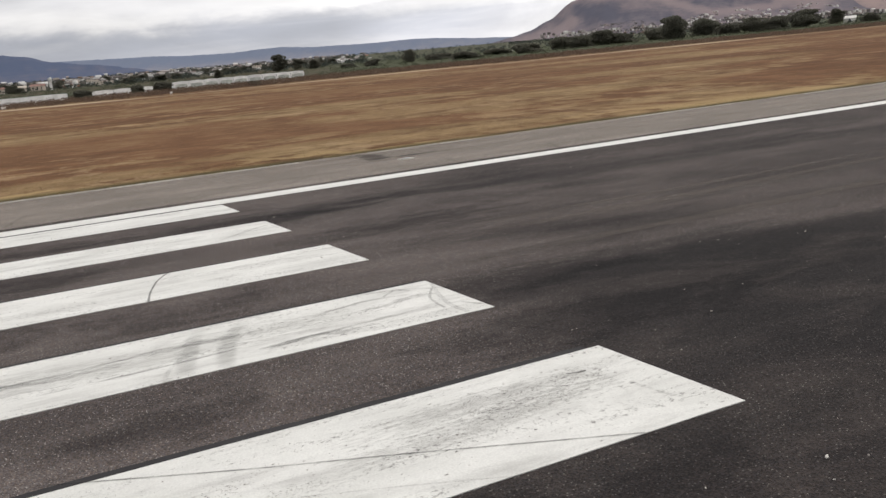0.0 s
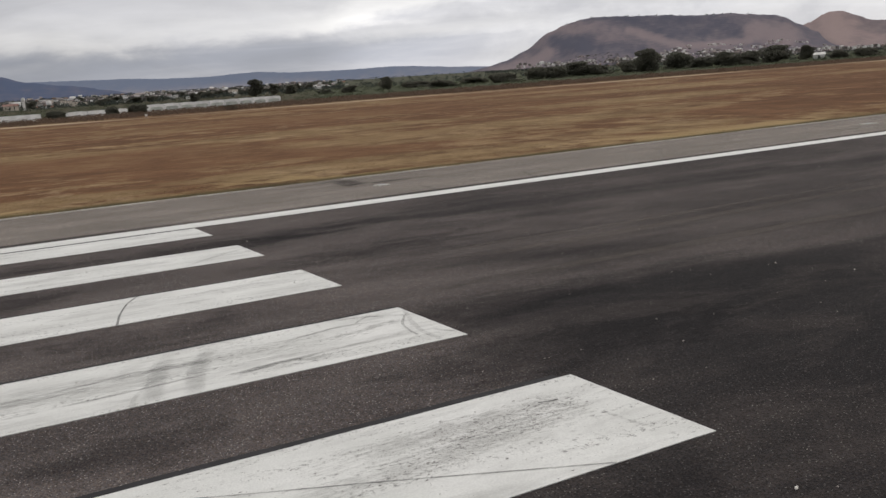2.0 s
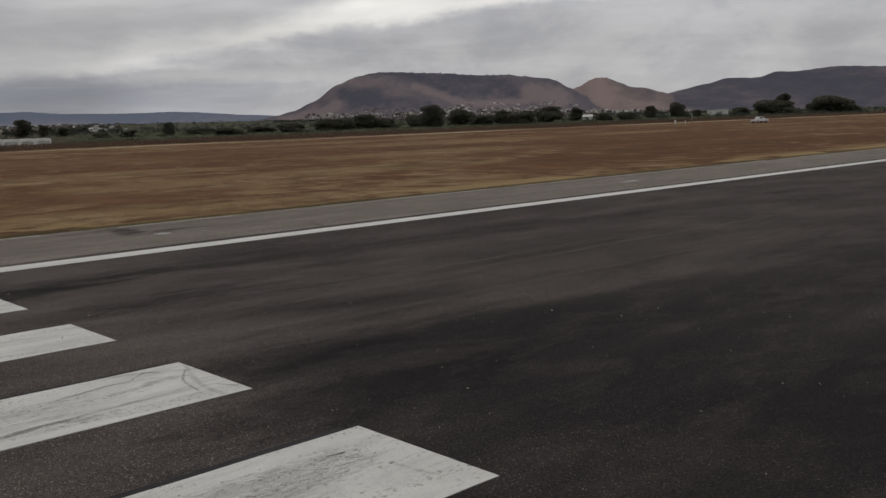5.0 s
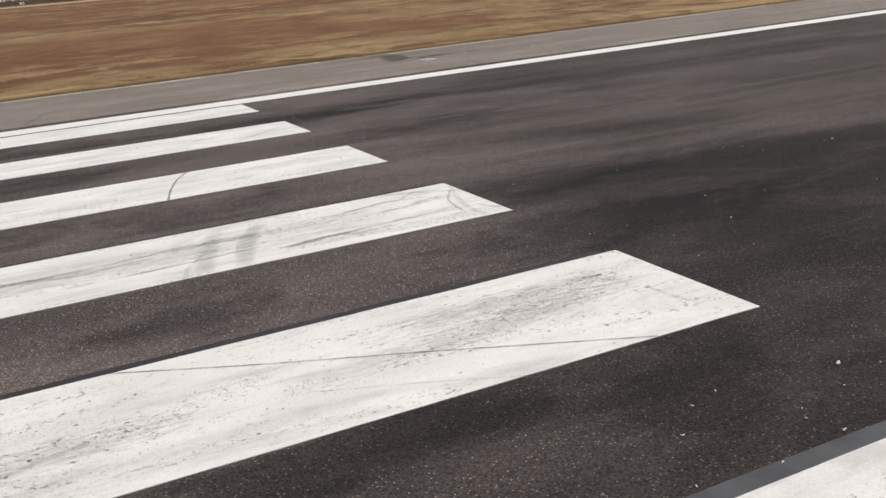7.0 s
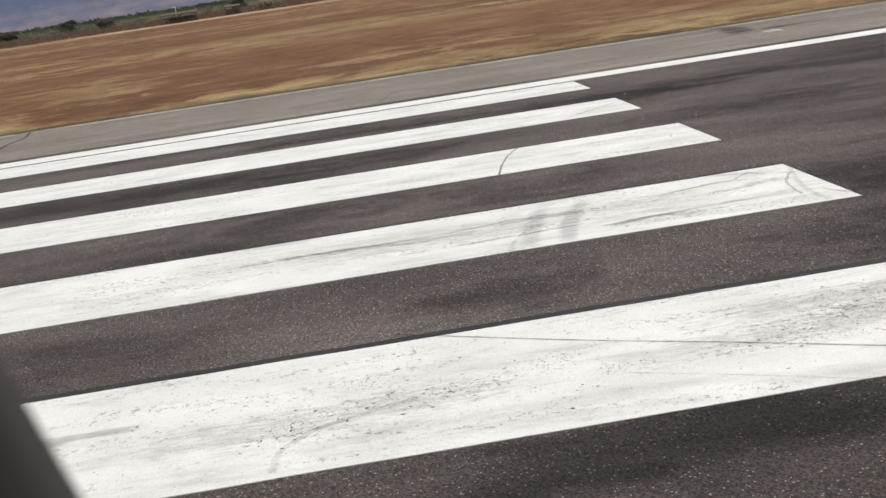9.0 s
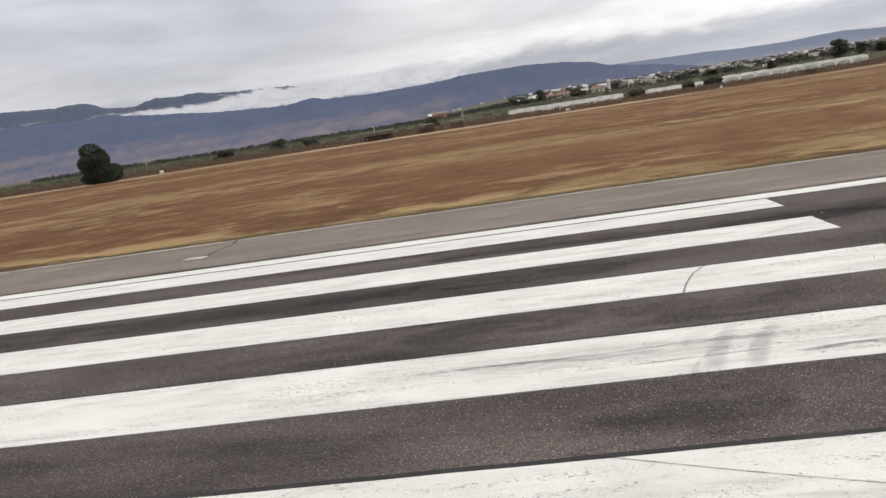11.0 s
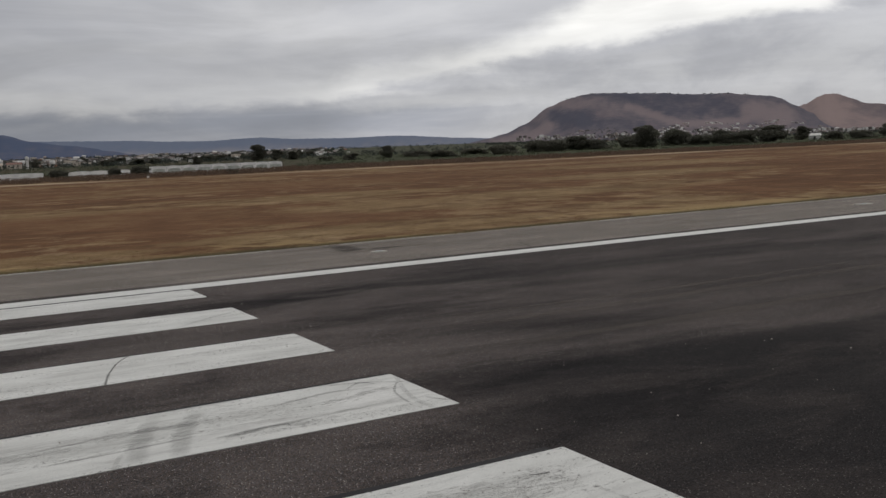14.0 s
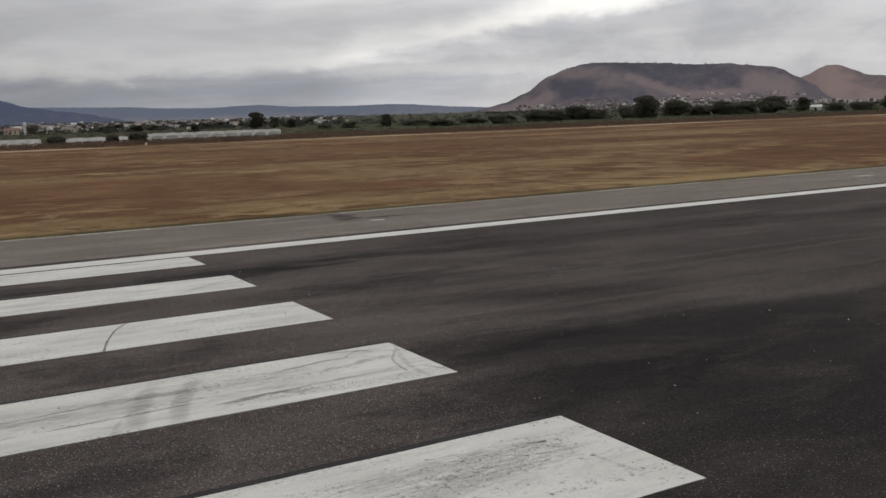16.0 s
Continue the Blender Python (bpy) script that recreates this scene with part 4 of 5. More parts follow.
def brown_scrub_shade(az, el):
    """Brush and painted gully shade east of the spur and in the hollows, bare soil on the spur and the feet."""
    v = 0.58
    # bowl behind the spur and west shoulder, darkened for shade as well as brush
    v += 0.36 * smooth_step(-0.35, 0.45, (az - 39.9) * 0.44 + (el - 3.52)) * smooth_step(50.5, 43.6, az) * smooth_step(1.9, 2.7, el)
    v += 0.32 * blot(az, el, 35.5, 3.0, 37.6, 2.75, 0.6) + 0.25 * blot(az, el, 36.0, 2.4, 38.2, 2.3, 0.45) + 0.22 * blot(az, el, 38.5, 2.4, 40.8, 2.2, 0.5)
    # bare spurs and feet, their sunlit paleness put in too
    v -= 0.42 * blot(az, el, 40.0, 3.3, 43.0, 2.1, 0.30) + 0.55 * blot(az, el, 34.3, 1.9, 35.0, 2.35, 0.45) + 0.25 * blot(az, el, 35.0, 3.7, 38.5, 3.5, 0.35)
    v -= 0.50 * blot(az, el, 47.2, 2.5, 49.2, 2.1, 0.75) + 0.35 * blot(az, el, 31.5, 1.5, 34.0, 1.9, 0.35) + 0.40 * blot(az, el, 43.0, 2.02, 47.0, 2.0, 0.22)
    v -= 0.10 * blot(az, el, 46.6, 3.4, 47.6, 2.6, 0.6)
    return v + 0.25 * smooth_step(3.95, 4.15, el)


def peak_scrub(az, el):
    return 0.36 - 0.3 * blot(az, el, 51.2, 2.9, 51.9, 1.9, 0.7) + 0.3 * blot(az, el, 53.2, 2.4, 54.5, 1.9, 0.6) + 0.42 * smooth_step(54.6, 57.0, az) + 0.2 * noise.noise((az * 0.8, el * 2.0, 3)) * smooth_step(54.0, 56.0, az)


# blue ridge: foot paled by painted haze together with bare soil
def ridge_foot_tone(az, el):
    return 1.0 - (0.20 + 0.32 * smooth_step(-3.0, -11.0, az)) * smooth_step(3.0, 1.9, el) * (0.75 + 0.5 * noise.noise((az * 0.5, el * 2.0, 8)))


# pale ridge: low part lightened as haze and open ground
def pale_foot_tone(az, el):
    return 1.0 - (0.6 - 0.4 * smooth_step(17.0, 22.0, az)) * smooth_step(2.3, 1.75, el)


def hill(name, rows, r0, rc, gully, mat, label, step=0.25, scrub=lambda az, el: 0.45):
    n = int((rows[-1][0] - rows[0][0]) / step)
    rs = [r0 + (rc - r0) * i / 22 for i in range(28)]
    verts, faces = [], []
    for i in range(n + 1):
        az = rows[0][0] + i * step
        for r in rs:
            verts.append((*polar(az, r), hill_z(rows, az, r, r0, rc, gully)))
    k = len(rs)
    for i in range(n):
        for j in range(k - 1):
            faces.append((i * k + j, i * k + j + 1, (i + 1) * k + j + 1, (i + 1) * k + j))
    me = mesh_of(name, verts, faces, mat, True)
    seen = []
    for x, y, z in verts:
        dx, dy = x - HOME[0], y - HOME[1]
        az, el = math.degrees(math.atan2(dx, dy)), math.degrees(math.atan2(z - 2.47, math.hypot(dx, dy)))
        seen.append(min(1.0, max(0.0, scrub(az, el) + 0.16 * noise.noise((az * 1.5, el * 3.0, 0)) + 0.10 * noise.noise((az * 4.0, el * 7.0, 4)))))
    # besides brush, "scrub" carries the slopes' painted shade and foot haze
    me.attributes.new("scrub", "FLOAT", "POINT").data.foreach_set("value", seen)
    return tagged(new(name, me), label, "hill", kind="structure")


BIG = [(28.5, 1.25), (29.8, 1.55), (31.1, 1.78), (32.3, 2.05), (33.6, 2.58), (35.1, 3.56), (36.3, 3.98), (37.2, 4.18), (38.1, 4.23), (39.1, 4.18), (40.5, 4.06), (42.0, 3.98), (43.5, 3.80), (44.4, 3.74), (45.9, 3.70), (46.7, 3.56), (48.3, 3.36), (48.8, 3.22), (49.7, 2.70), (50.6, 2.2), (52.0, 1.6)]
PEAK = [(46.0, 1.4), (48.5, 2.1), (49.7, 2.55), (50.3, 2.72), (51.0, 3.10), (51.4, 3.22), (52.0, 3.18), (52.8, 2.84), (53.5, 2.52), (54.3, 2.44), (55.2, 2.15), (57.0, 1.5)]
EAST = [(53.5, 1.5), (55.4, 1.92), (56.3, 2.15), (58.0, 2.46), (59.2, 2.73), (61.0, 2.64), (61.9, 2.92), (63.0, 2.86), (65.2, 3.0), (68.0, 2.8), (72.0, 2.9), (78.0, 2.2), (86.0, 1.6)]
RIDGE = [(-60.0, 3.4), (-45.0, 3.9), (-34.0, 4.2), (-26.8, 4.10), (-23.9, 3.85), (-20.8, 3.56), (-16.9, 3.39), (-15.2, 3.62), (-14.0, 3.40), (-11.4, 3.36), (-8.6, 3.42), (-6.6, 3.50), (-5.7, 3.64), (-1.7, 3.66), (0.5, 3.5), (2.3, 3.25), (3.7, 2.83), (5.5, 2.55), (8.0, 2.2), (11.0, 1.7)]
PALE = [(-6.0, 2.2), (0.0, 2.7), (3.8, 2.83), (9.0, 2.70), (11.5, 2.55), (13.9, 2.49), (15.6, 2.56), (16.8, 2.58), (19.0, 2.39), (22.5, 2.30), (25.0, 2.31), (26.3, 2.24), (27.9, 2.09), (29.1, 1.97), (33.0, 1.7), (38.0, 1.5)]
FAR = [(-60.0, 5.6), (-40.0, 5.4), (-33.0, 5.1), (-30.2, 5.0), (-29.3, 5.08), (-28.5, 5.08), (-27.9, 4.9), (-27.5, 4.68), (-26.3, 4.54), (-25.6, 4.56), (-25.0, 4.78), (-24.4, 4.88), (-23.0, 4.80), (-22.8, 4.86), (-22.0, 4.90), (-21.1, 4.74), (-19.8, 4.66), (-17.4, 4.58), (-16.4, 4.55), (-15.0, 4.2), (-13.0, 3.6), (-11.0, 2.8)]
hill("hill_brown", BIG, 1500, 2700, 0.10, M_HILL, "broad brown scrubby hill with houses at its foot", 0.12, brown_scrub_shade)
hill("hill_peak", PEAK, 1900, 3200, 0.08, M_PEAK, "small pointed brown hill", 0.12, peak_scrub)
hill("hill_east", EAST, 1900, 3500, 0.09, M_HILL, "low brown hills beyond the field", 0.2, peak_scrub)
hill("ridge_blue", RIDGE, 2600, 4100, 0.05, M_RIDGE, "long ridge tinted haze blue-grey under low cloud", 0.12, ridge_foot_tone)
hill("ridge_pale", PALE, 3100, 4400, 0.05, M_PALE, "pale hazy blue ridge behind the far town", 0.15, pale_foot_tone)
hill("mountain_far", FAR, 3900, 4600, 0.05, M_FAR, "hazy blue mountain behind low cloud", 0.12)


# a bank of low cloud lying along the ridge in front of the far mountain
verts, faces, thickness = [], [], []
ROWS = 17
for i in range(241):
    t = i / 240
    az = -34.0 + 34.0 * t
    low = 3.25 + 0.55 * smooth_step(-21.5, -26.0, az) + 0.06 * noise.noise((az * 0.8, 0, 3)) + 0.05 * noise.noise((az * 2.6, 4, 3))
    tall = 0.55 + 1.0 * smooth_step(-26.0, -19.0, az) + 0.3 * smooth_step(-19.0, -9.0, az) + 0.12 * noise.noise((az * 0.5, 2, 3))
    for j in range(ROWS):
        u = j / (ROWS - 1)
        el = low + tall * u
        r = 4350 - 60 * math.sin(math.pi * u) + 20 * noise.noise((az, j * 0.5, 0))
        x, y = polar(az, r)
        verts.append((x, y, 2.47 + r * math.tan(radians(el))))
        thickness.append(smooth_step(0.0, 0.25, u) * smooth_step(1.0, 0.55, u) * smooth_step(-28.0, -24.0, az) * smooth_step(-2.0, -11.0, az))
for i in range(240):
    faces += [(ROWS * i + j, ROWS * (i + 1) + j, ROWS * (i + 1) + j + 1, ROWS * i + j + 1) for j in range(ROWS - 1)]
M_CLOUD = bpy.data.materials.new("glowing_low_cloud")
M_CLOUD.use_nodes = True
n = Nodes(M_CLOUD.node_tree)
spot = n.make("ShaderNodeTexCoord").outputs["Object"]
body = n.make("ShaderNodeAttribute")
body.attribute_name = "body"
curls = n.noise(n.stretch(spot, (0.010, 0.010, 0.026)), 1.0, 6.0, 0.6, 0.6)
thick = n.math("ADD", body.outputs["Fac"], n.ramp(curls, 0.3, 0.7, -0.30, 0.45))
milk = n.mix(n.ramp(curls, 0.35, 0.65), (0.40, 0.42, 0.47), (0.47, 0.485, 0.525))
# the cloud glows by itself in place of light from the sky
veil = n.make("ShaderNodeMixShader", {0: n.ramp(thick, 0.10, 0.85, 0.0, 0.92), 1: n.make("ShaderNodeBsdfTransparent").outputs[0], 2: n.make("ShaderNodeEmission", {"Color": milk}).outputs[0]})
n.make("ShaderNodeOutputMaterial", {0: veil.outputs[0]})
bank = mesh_of("low_cloud", verts, faces, M_CLOUD, True)
bank.attributes.new("body", "FLOAT", "POINT").data.foreach_set("value", thickness)
tagged(new("low_cloud", bank), "white bank of low cloud in front of the blue mountain", "cloud", kind="structure")

# ---- vegetation ----
def leaves(rng, centre, radii, count, size, out):
    """Small crossed leaf sprays, thicker towards the rim of a crown."""
    verts, faces = out
    for _ in range(count):
        d = Vector((rng.gauss(0, 1), rng.gauss(0, 1), rng.gauss(0, 1))).normalized()
        d *= rng.uniform(0.45, 1.0) ** 0.5
        c = Vector(centre) + Vector((d.x * radii[0], d.y * radii[1], d.z * radii[2]))
        u = Vector((rng.gauss(0, 1), rng.gauss(0, 1), rng.gauss(0, 0.6))).normalized()
        v = u.cross(Vector((rng.gauss(0, 1), rng.gauss(0, 1), rng.gauss(0, 1)))).normalized()
        s = size * rng.uniform(0.6, 1.4)
        b = len(verts)
        verts += [tuple(c - u * s), tuple(c + v * s * 0.8), tuple(c + u * s), tuple(c - v * s * 0.8 + u * s * 0.2)]
        faces.append((b, b + 1, b + 2, b + 3))


def tree(label, seed, height, spread, stem, group="field trees", clumps=9, leaf=0.28, count=420, mat=None):
    """A tapered trunk, limbs and an uneven crown of leaf clumps."""
    rng = random.Random(seed)
    ob = thing("tree", label, "tree", group)
    bm = bmesh.new()
    tips = []
    lean = rng.uniform(0, 6.283)
    for i in range(clumps):
        t = 6.283 * i / clumps + rng.uniform(-0.4, 0.4)
        reach = spread * rng.uniform(0.15, 1.0) * (0.75 + 0.25 * math.cos(t - lean)) * (0.9 if i else 0.1)
        tips.append(Vector((math.cos(t) * reach * 0.62, math.sin(t) * reach * 0.62, height * rng.uniform(0.06, 0.90 - 0.45 * (reach / spread) ** 1.5))))

    def limb(a, b, r0, r1):
        made = bmesh.ops.create_cone(bm, cap_ends=True, segments=7, radius1=r0, radius2=r1, depth=(b - a).length)
        turn = (b - a).to_track_quat("Z", "Y").to_matrix().to_4x4()
        bmesh.ops.transform(bm, matrix=Matrix.Translation((a + b) / 2) @ turn, verts=made["verts"])
    fork = Vector((rng.uniform(-0.2, 0.2), rng.uniform(-0.2, 0.2), height * stem))
    limb(Vector((0, 0, -0.4)), fork, height * 0.045, height * 0.03)
    for tip in tips:
        limb(fork, tip, height * 0.02, height * 0.006)
    part("trunk", from_bm("tree_trunk", bm, M_BARK), ob)
    out = ([], [])
    for tip in tips:
        r = spread * rng.choice((0.14, 0.2, 0.27, 0.34, 0.40))
        leaves(rng, tip, (r, r * rng.uniform(0.7, 1.2), min(r, height * rng.uniform(0.15, 0.30))), int(count * (0.35 + 1.6 * r / spread)), leaf, out)
    part("crown", mesh_of("tree_crown", *out, mat or M_LEAF), ob)
    return ob


def put_trees(base, places):
    """The tree stands at the first place, its copies at the others: bearings of its two sides, distance, its top's rise in degrees, turn."""
    crown = [v.co for child in base.children if child.name.startswith("crown") for v in child.data.vertices]
    wide = (max(v.x for v in crown) - min(v.x for v in crown) + max(v.y for v in crown) - min(v.y for v in crown)) * 0.47
    high = max(v.z for v in crown) * 0.97
    for az0, az1, d, top, turn in reversed(places):
        if az0 > 19 and d < 460:
            d = (372 + 25 * math.sin(az0 * 5)) / math.cos(radians(az0))
        s = d * radians(az1 - az0) / wide
        x, y = polar((az0 + az1) / 2, d)
        z = ground_z(x, y)
        m = pose(x, y, z, 0, 0, turn) @ Matrix.Diagonal((s, s, (2.47 + d * math.tan(radians(top)) - z) / high, 1.0))
        if (az0, az1) == places[0][:2]:
            base.matrix_basis = m
        else:
            copy_thing(base, m)


broad = tree("broad dark green tree with a rounded crown behind the field", 11, 7.0, 6.6, 0.2, clumps=26, leaf=0.17, count=1100)
put_trees(broad, [(40.1, 42.1, 300, 2.06, 0), (35.7, 37.7, 305, 1.67, 70), (47.1, 49.3, 320, 1.62, 140), (33.3, 35.0, 310, 1.55, 200), (54.2, 55.1, 400, 1.32, 20), (44.8, 46.6, 315, 1.5, 300), (57.0, 57.7, 420, 0.95, 110), (24.3, 25.2, 420, 1.70, 50)])
near = tree("broad green tree with a dense crown at the field's edge", 52, 7.0, 6.4, 0.25, clumps=30, leaf=0.13, count=2200, mat=M_GREEN)
put_trees(near, [(-29.9, -27.3, 215, 2.7, 30)])
low = tree("low spreading dark green tree behind the field", 23, 5.0, 6.6, 0.16, clumps=26, leaf=0.17, count=1100)
put_trees(low, [(39.1, 40.8, 305, 1.5, 0), (41.9, 44.0, 310, 1.72, 80), (34.6, 36.3, 305, 1.5, 160), (37.0, 38.7, 300, 1.4, 30), (43.4, 45.1, 320, 1.3, 210), (46.1, 47.6, 320, 1.42, 300), (31.0, 33.0, 320, 1.38, 15), (29.3, 31.3, 330, 1.25, 120), (51.3, 52.4, 380, 1.05, 90), (52.5, 53.9, 390, 1.02, 10), (55.7, 56.8, 400, 1.46, 40), (59.4, 60.6, 430, 0.95, 120), (25.4, 27.5, 380, 1.3, 0), (27.3, 29.2, 360, 1.25, 90), (7.6, 8.5, 241, 1.15, 10), (9.0, 10.3, 240, 1.2, 200), (4.4, 5.6, 242, 1.15, 60), (-16.3, -15.2, 300, 1.22, 75), (-21.6, -20.4, 330, 1.25, 310), (20.3, 21.3, 400, 1.22, 45), (60.5, 63.0, 430, 1.3, 15), (63.5, 66.5, 430, 1.35, 66)])
tall = tree("tall dark tree standing alone above the houses", 31, 9.5, 4.6, 0.18, clumps=22, count=900, leaf=0.18)
put_trees(tall, [(16.15, 17.15, 520, 2.14, 0), (49.6, 50.6, 345, 1.45, 60), (17.4, 18.1, 540, 1.78, 130), (61.8, 62.9, 450, 1.6, 200), (-1.2, -0.6, 600, 2.0, 10)])
rounded = tree("round dark tree beyond the field", 47, 6.5, 4.8, 0.2, clumps=20, count=900, leaf=0.17)
places = [(18.4, 19.3, 520, 1.66, 0), (21.9, 22.95, 400, 1.34, 100), (-18.2, -17.2, 340, 1.42, 160), (-8.6, -7.4, 300, 1.4, 220), (14.6, 15.4, 214, 0.72, 300), (12.6, 13.3, 430, 1.6, 5)]
rng = random.Random(77)
for i in range(60):
    at, d = rng.uniform(-3.0, 21.0), rng.uniform(560, 1250)
    rise = math.degrees(math.atan2(ground_z(*polar(at, d)) + rng.uniform(2.5, 5.5) - 2.47, d))
    places.append((at, at + rng.uniform(6.0, 13.0) / d * 57.3, d, rise, rng.uniform(0, 360)))
put_trees(rounded, places)


def scatter(name, label, seed, count, where, size, tall_by, mat, category, sprays=7, leaf=0.3, over=None):
    """Many small bushes or weeds as one mesh."""
    rng = random.Random(seed)
    out = ([], [])
    for _ in range(count):
        x, y = where(rng)
        z = ground_z(x, y) if over is None else max(ground_z(x, y), over(x, y))
        s = size * rng.uniform(0.5, 1.5)
        leaves(rng, (x, y, z + s * tall_by * 0.45), (s, s, s * tall_by * 0.6), sprays, s * leaf, out)
    return tagged(new(name, mesh_of(name, *out, mat)), label, category, kind="stuff")


scatter("weeds", "band of dry russet weeds along the far edge of the field", 3, 13000, lambda r: (r.uniform(-170, 560), 193 + 60 * r.random() ** 1.2), 1.25, 0.58, M_WEED, "weeds", 26, 0.085)
scatter("bushes", "olive green bushes and hedges beyond the weeds", 4, 4200, lambda r: (r.uniform(-260, 700), 262 + 300 * r.random() ** 1.2), 1.2, 0.6, M_BUSH, "bushes", 40, 0.11)
def orchard(r):
    az = r.uniform(-32, 75) if r.random() < 0.6 else r.uniform(-4, 22)
    return polar(az, r.uniform(560, 2000 if az > -3.0 else 760))


def slope_green(r):
    return polar(r.uniform(31, 58), r.uniform(1380, 1800))


def on_slope(x, y):
    dx, dy = x - HOME[0], y - HOME[1]
    return hill_z(BIG, math.degrees(math.atan2(dx, dy)), math.hypot(dx, dy), 1500, 2700, 0.10)


scatter("slope_trees", "dusty trees and scrub between the hillside houses", 7, 1500, slope_green, 2.6, 0.8, M_WOODS, "trees", 22, 0.17, on_slope)
scatter("far_woods", "dark far woods and orchards on the plain", 6, 5200, orchard, 2.4, 0.75, M_WOODS, "woods", 26, 0.16)


def blades(name, label, seed, count, where, tall_range, mat, category):
    rng = random.Random(seed)
    verts, faces = [], []
    for _ in range(count):
        x, y = where(rng)
        z = ground_z(x, y) - 0.01
        for _ in range(5):
            h, t = rng.uniform(*tall_range), rng.uniform(0, 6.283)
            px, py = x + rng.gauss(0, 0.35), y + rng.gauss(0, 0.30)
            lean = rng.uniform(0.6, 1.9) * h
            w2 = 0.012 + 0.03 * h
            b = len(verts)
            verts += [(px - w2 * math.sin(t), py + w2 * math.cos(t), z), (px + w2 * math.sin(t), py - w2 * math.cos(t), z), (px + lean * math.cos(t), py + lean * math.sin(t), z + h)]
            faces.append((b, b + 1, b + 2))
    return tagged(new(name, mesh_of(name, verts, faces, mat)), label, category, kind="stuff")


def verge(r):
    while True:
        x, y = r.uniform(-30, 75), GRASS + 0.15 + 6 * r.random() ** 1.5
        if noise.noise((x * 0.16, y * 0.5, 14)) + 0.5 * noise.noise((x * 0.7, y * 1.3, 19)) > 0.0 + 0.05 * (y - GRASS):
            return x, y


blades("straw", "dry yellow straw beside the runway shoulder", 8, 4000, verge, (0.012, 0.045), M_STRAW, "grass")
blades("verge_grass", "half-dry green grass at the shoulder's edge", 9, 3600, lambda r: (r.uniform(-30, 75), GRASS - 0.02 + 1.0 * r.random() ** 1.5), (0.012, 0.05), M_SWARD, "grass")


def patchy(r):
    while True:
        x, y = r.uniform(-90, 260), 30 + 165 * r.random() ** 1.4
        if noise.noise((x * 0.05, y * 0.09, 4)) + 0.3 * noise.noise((x * 0.2, y * 0.3, 9)) > 0.08:
            return x, y


blades("field_straw", "patches of dry straw over the red-brown field", 10, 3500, patchy, (0.02, 0.06), M_STRAW, "grass")


rng = random.Random(15)
out = ([], [])
for i in range(26):
    at = rng.uniform(36.0, 48.0) if i % 3 else rng.gauss(42.3, 1.2)
    r = rng.uniform(2685, 2704)
    s = rng.uniform(1.5, 3.4)
    leaves(rng, (*polar(at, r), hill_z(BIG, at, r, 1500, 2700, 0.10) + s * 0.5), (s * 1.3, s * 1.3, s * 0.8), 30, s * 0.3, out)
tagged(new("crest_trees", mesh_of("crest_trees", *out, M_WOODS)), "small dark trees along the brown hill's crest", "trees", kind="stuff")


# ---- greenhouses ----
def greenhouse(label, az0, az1, y, spans, height, width, eave):
    """Film-covered spans side by side on steel posts, their arched ends towards the runway."""
    x0 = HOME[0] + (y - HOME[1]) * math.tan(radians(az0))
    x1 = HOME[0] + (y - HOME[1]) * math.tan(radians(az1))
    z = min(ground_z(x0, y), ground_z(x1, y)) - 0.3
    ob = thing("greenhouse", label, "greenhouse", "greenhouses", m=pose((x0 + x1) / 2, y, z))
    half, step = (x1 - x0) / 2, (x1 - x0) / spans
    side = height * eave
    for i in range(spans):
        a = -half + i * step
        verts = []
        for depth in (0.0, width):
            verts += [(a + 0.02, depth, 0), (a + 0.02, depth, side)]
            for j in range(1, 10):
                t = math.pi * j / 10
                verts.append((a + step / 2 - math.cos(t) * step * 0.49, depth, side + math.sin(t) * (height - side)))
            verts += [(a + step - 0.02, depth, side), (a + step - 0.02, depth, 0)]
        n = 13
        part("tunnel", mesh_of("tunnel_film", verts, [(j, j + 1, n + j + 1, n + j) for j in range(n - 1)] + [tuple(range(n - 1, -1, -1)), tuple(range(n, 2 * n))], M_FILM), ob)
        if eave < 0.89:
            inner = [(a + step / 2 + (x - a - step / 2) * 0.8, -0.03 - 0.02 * k, zz * 0.72) for k in (1, 0) for x, _, zz in verts[:n]]
            part("end_panel", mesh_of("tunnel_end", inner, [tuple(range(n - 1, -1, -1))] + [(j, j + 1, n + j + 1, n + j) for j in range(n - 1)], M_END), ob, "dull arched end panel")
        part("post", box("hoop_post", (0.06, 0.06, side + 0.3), M_STEEL, (a, -0.08, 0)), ob)
    return ob


greenhouse("long low white plastic greenhouse beyond the weeds", -3.0, 4.2, 246, 3, 2.3, 26, 0.95)
greenhouse("white plastic greenhouse half hidden by bushes", 5.6, 9.0, 258, 3, 2.1, 24, 0.9)
greenhouse("white plastic greenhouse with arched tunnels", 10.2, 18.1, 246, 9, 2.7, 30, 0.88)


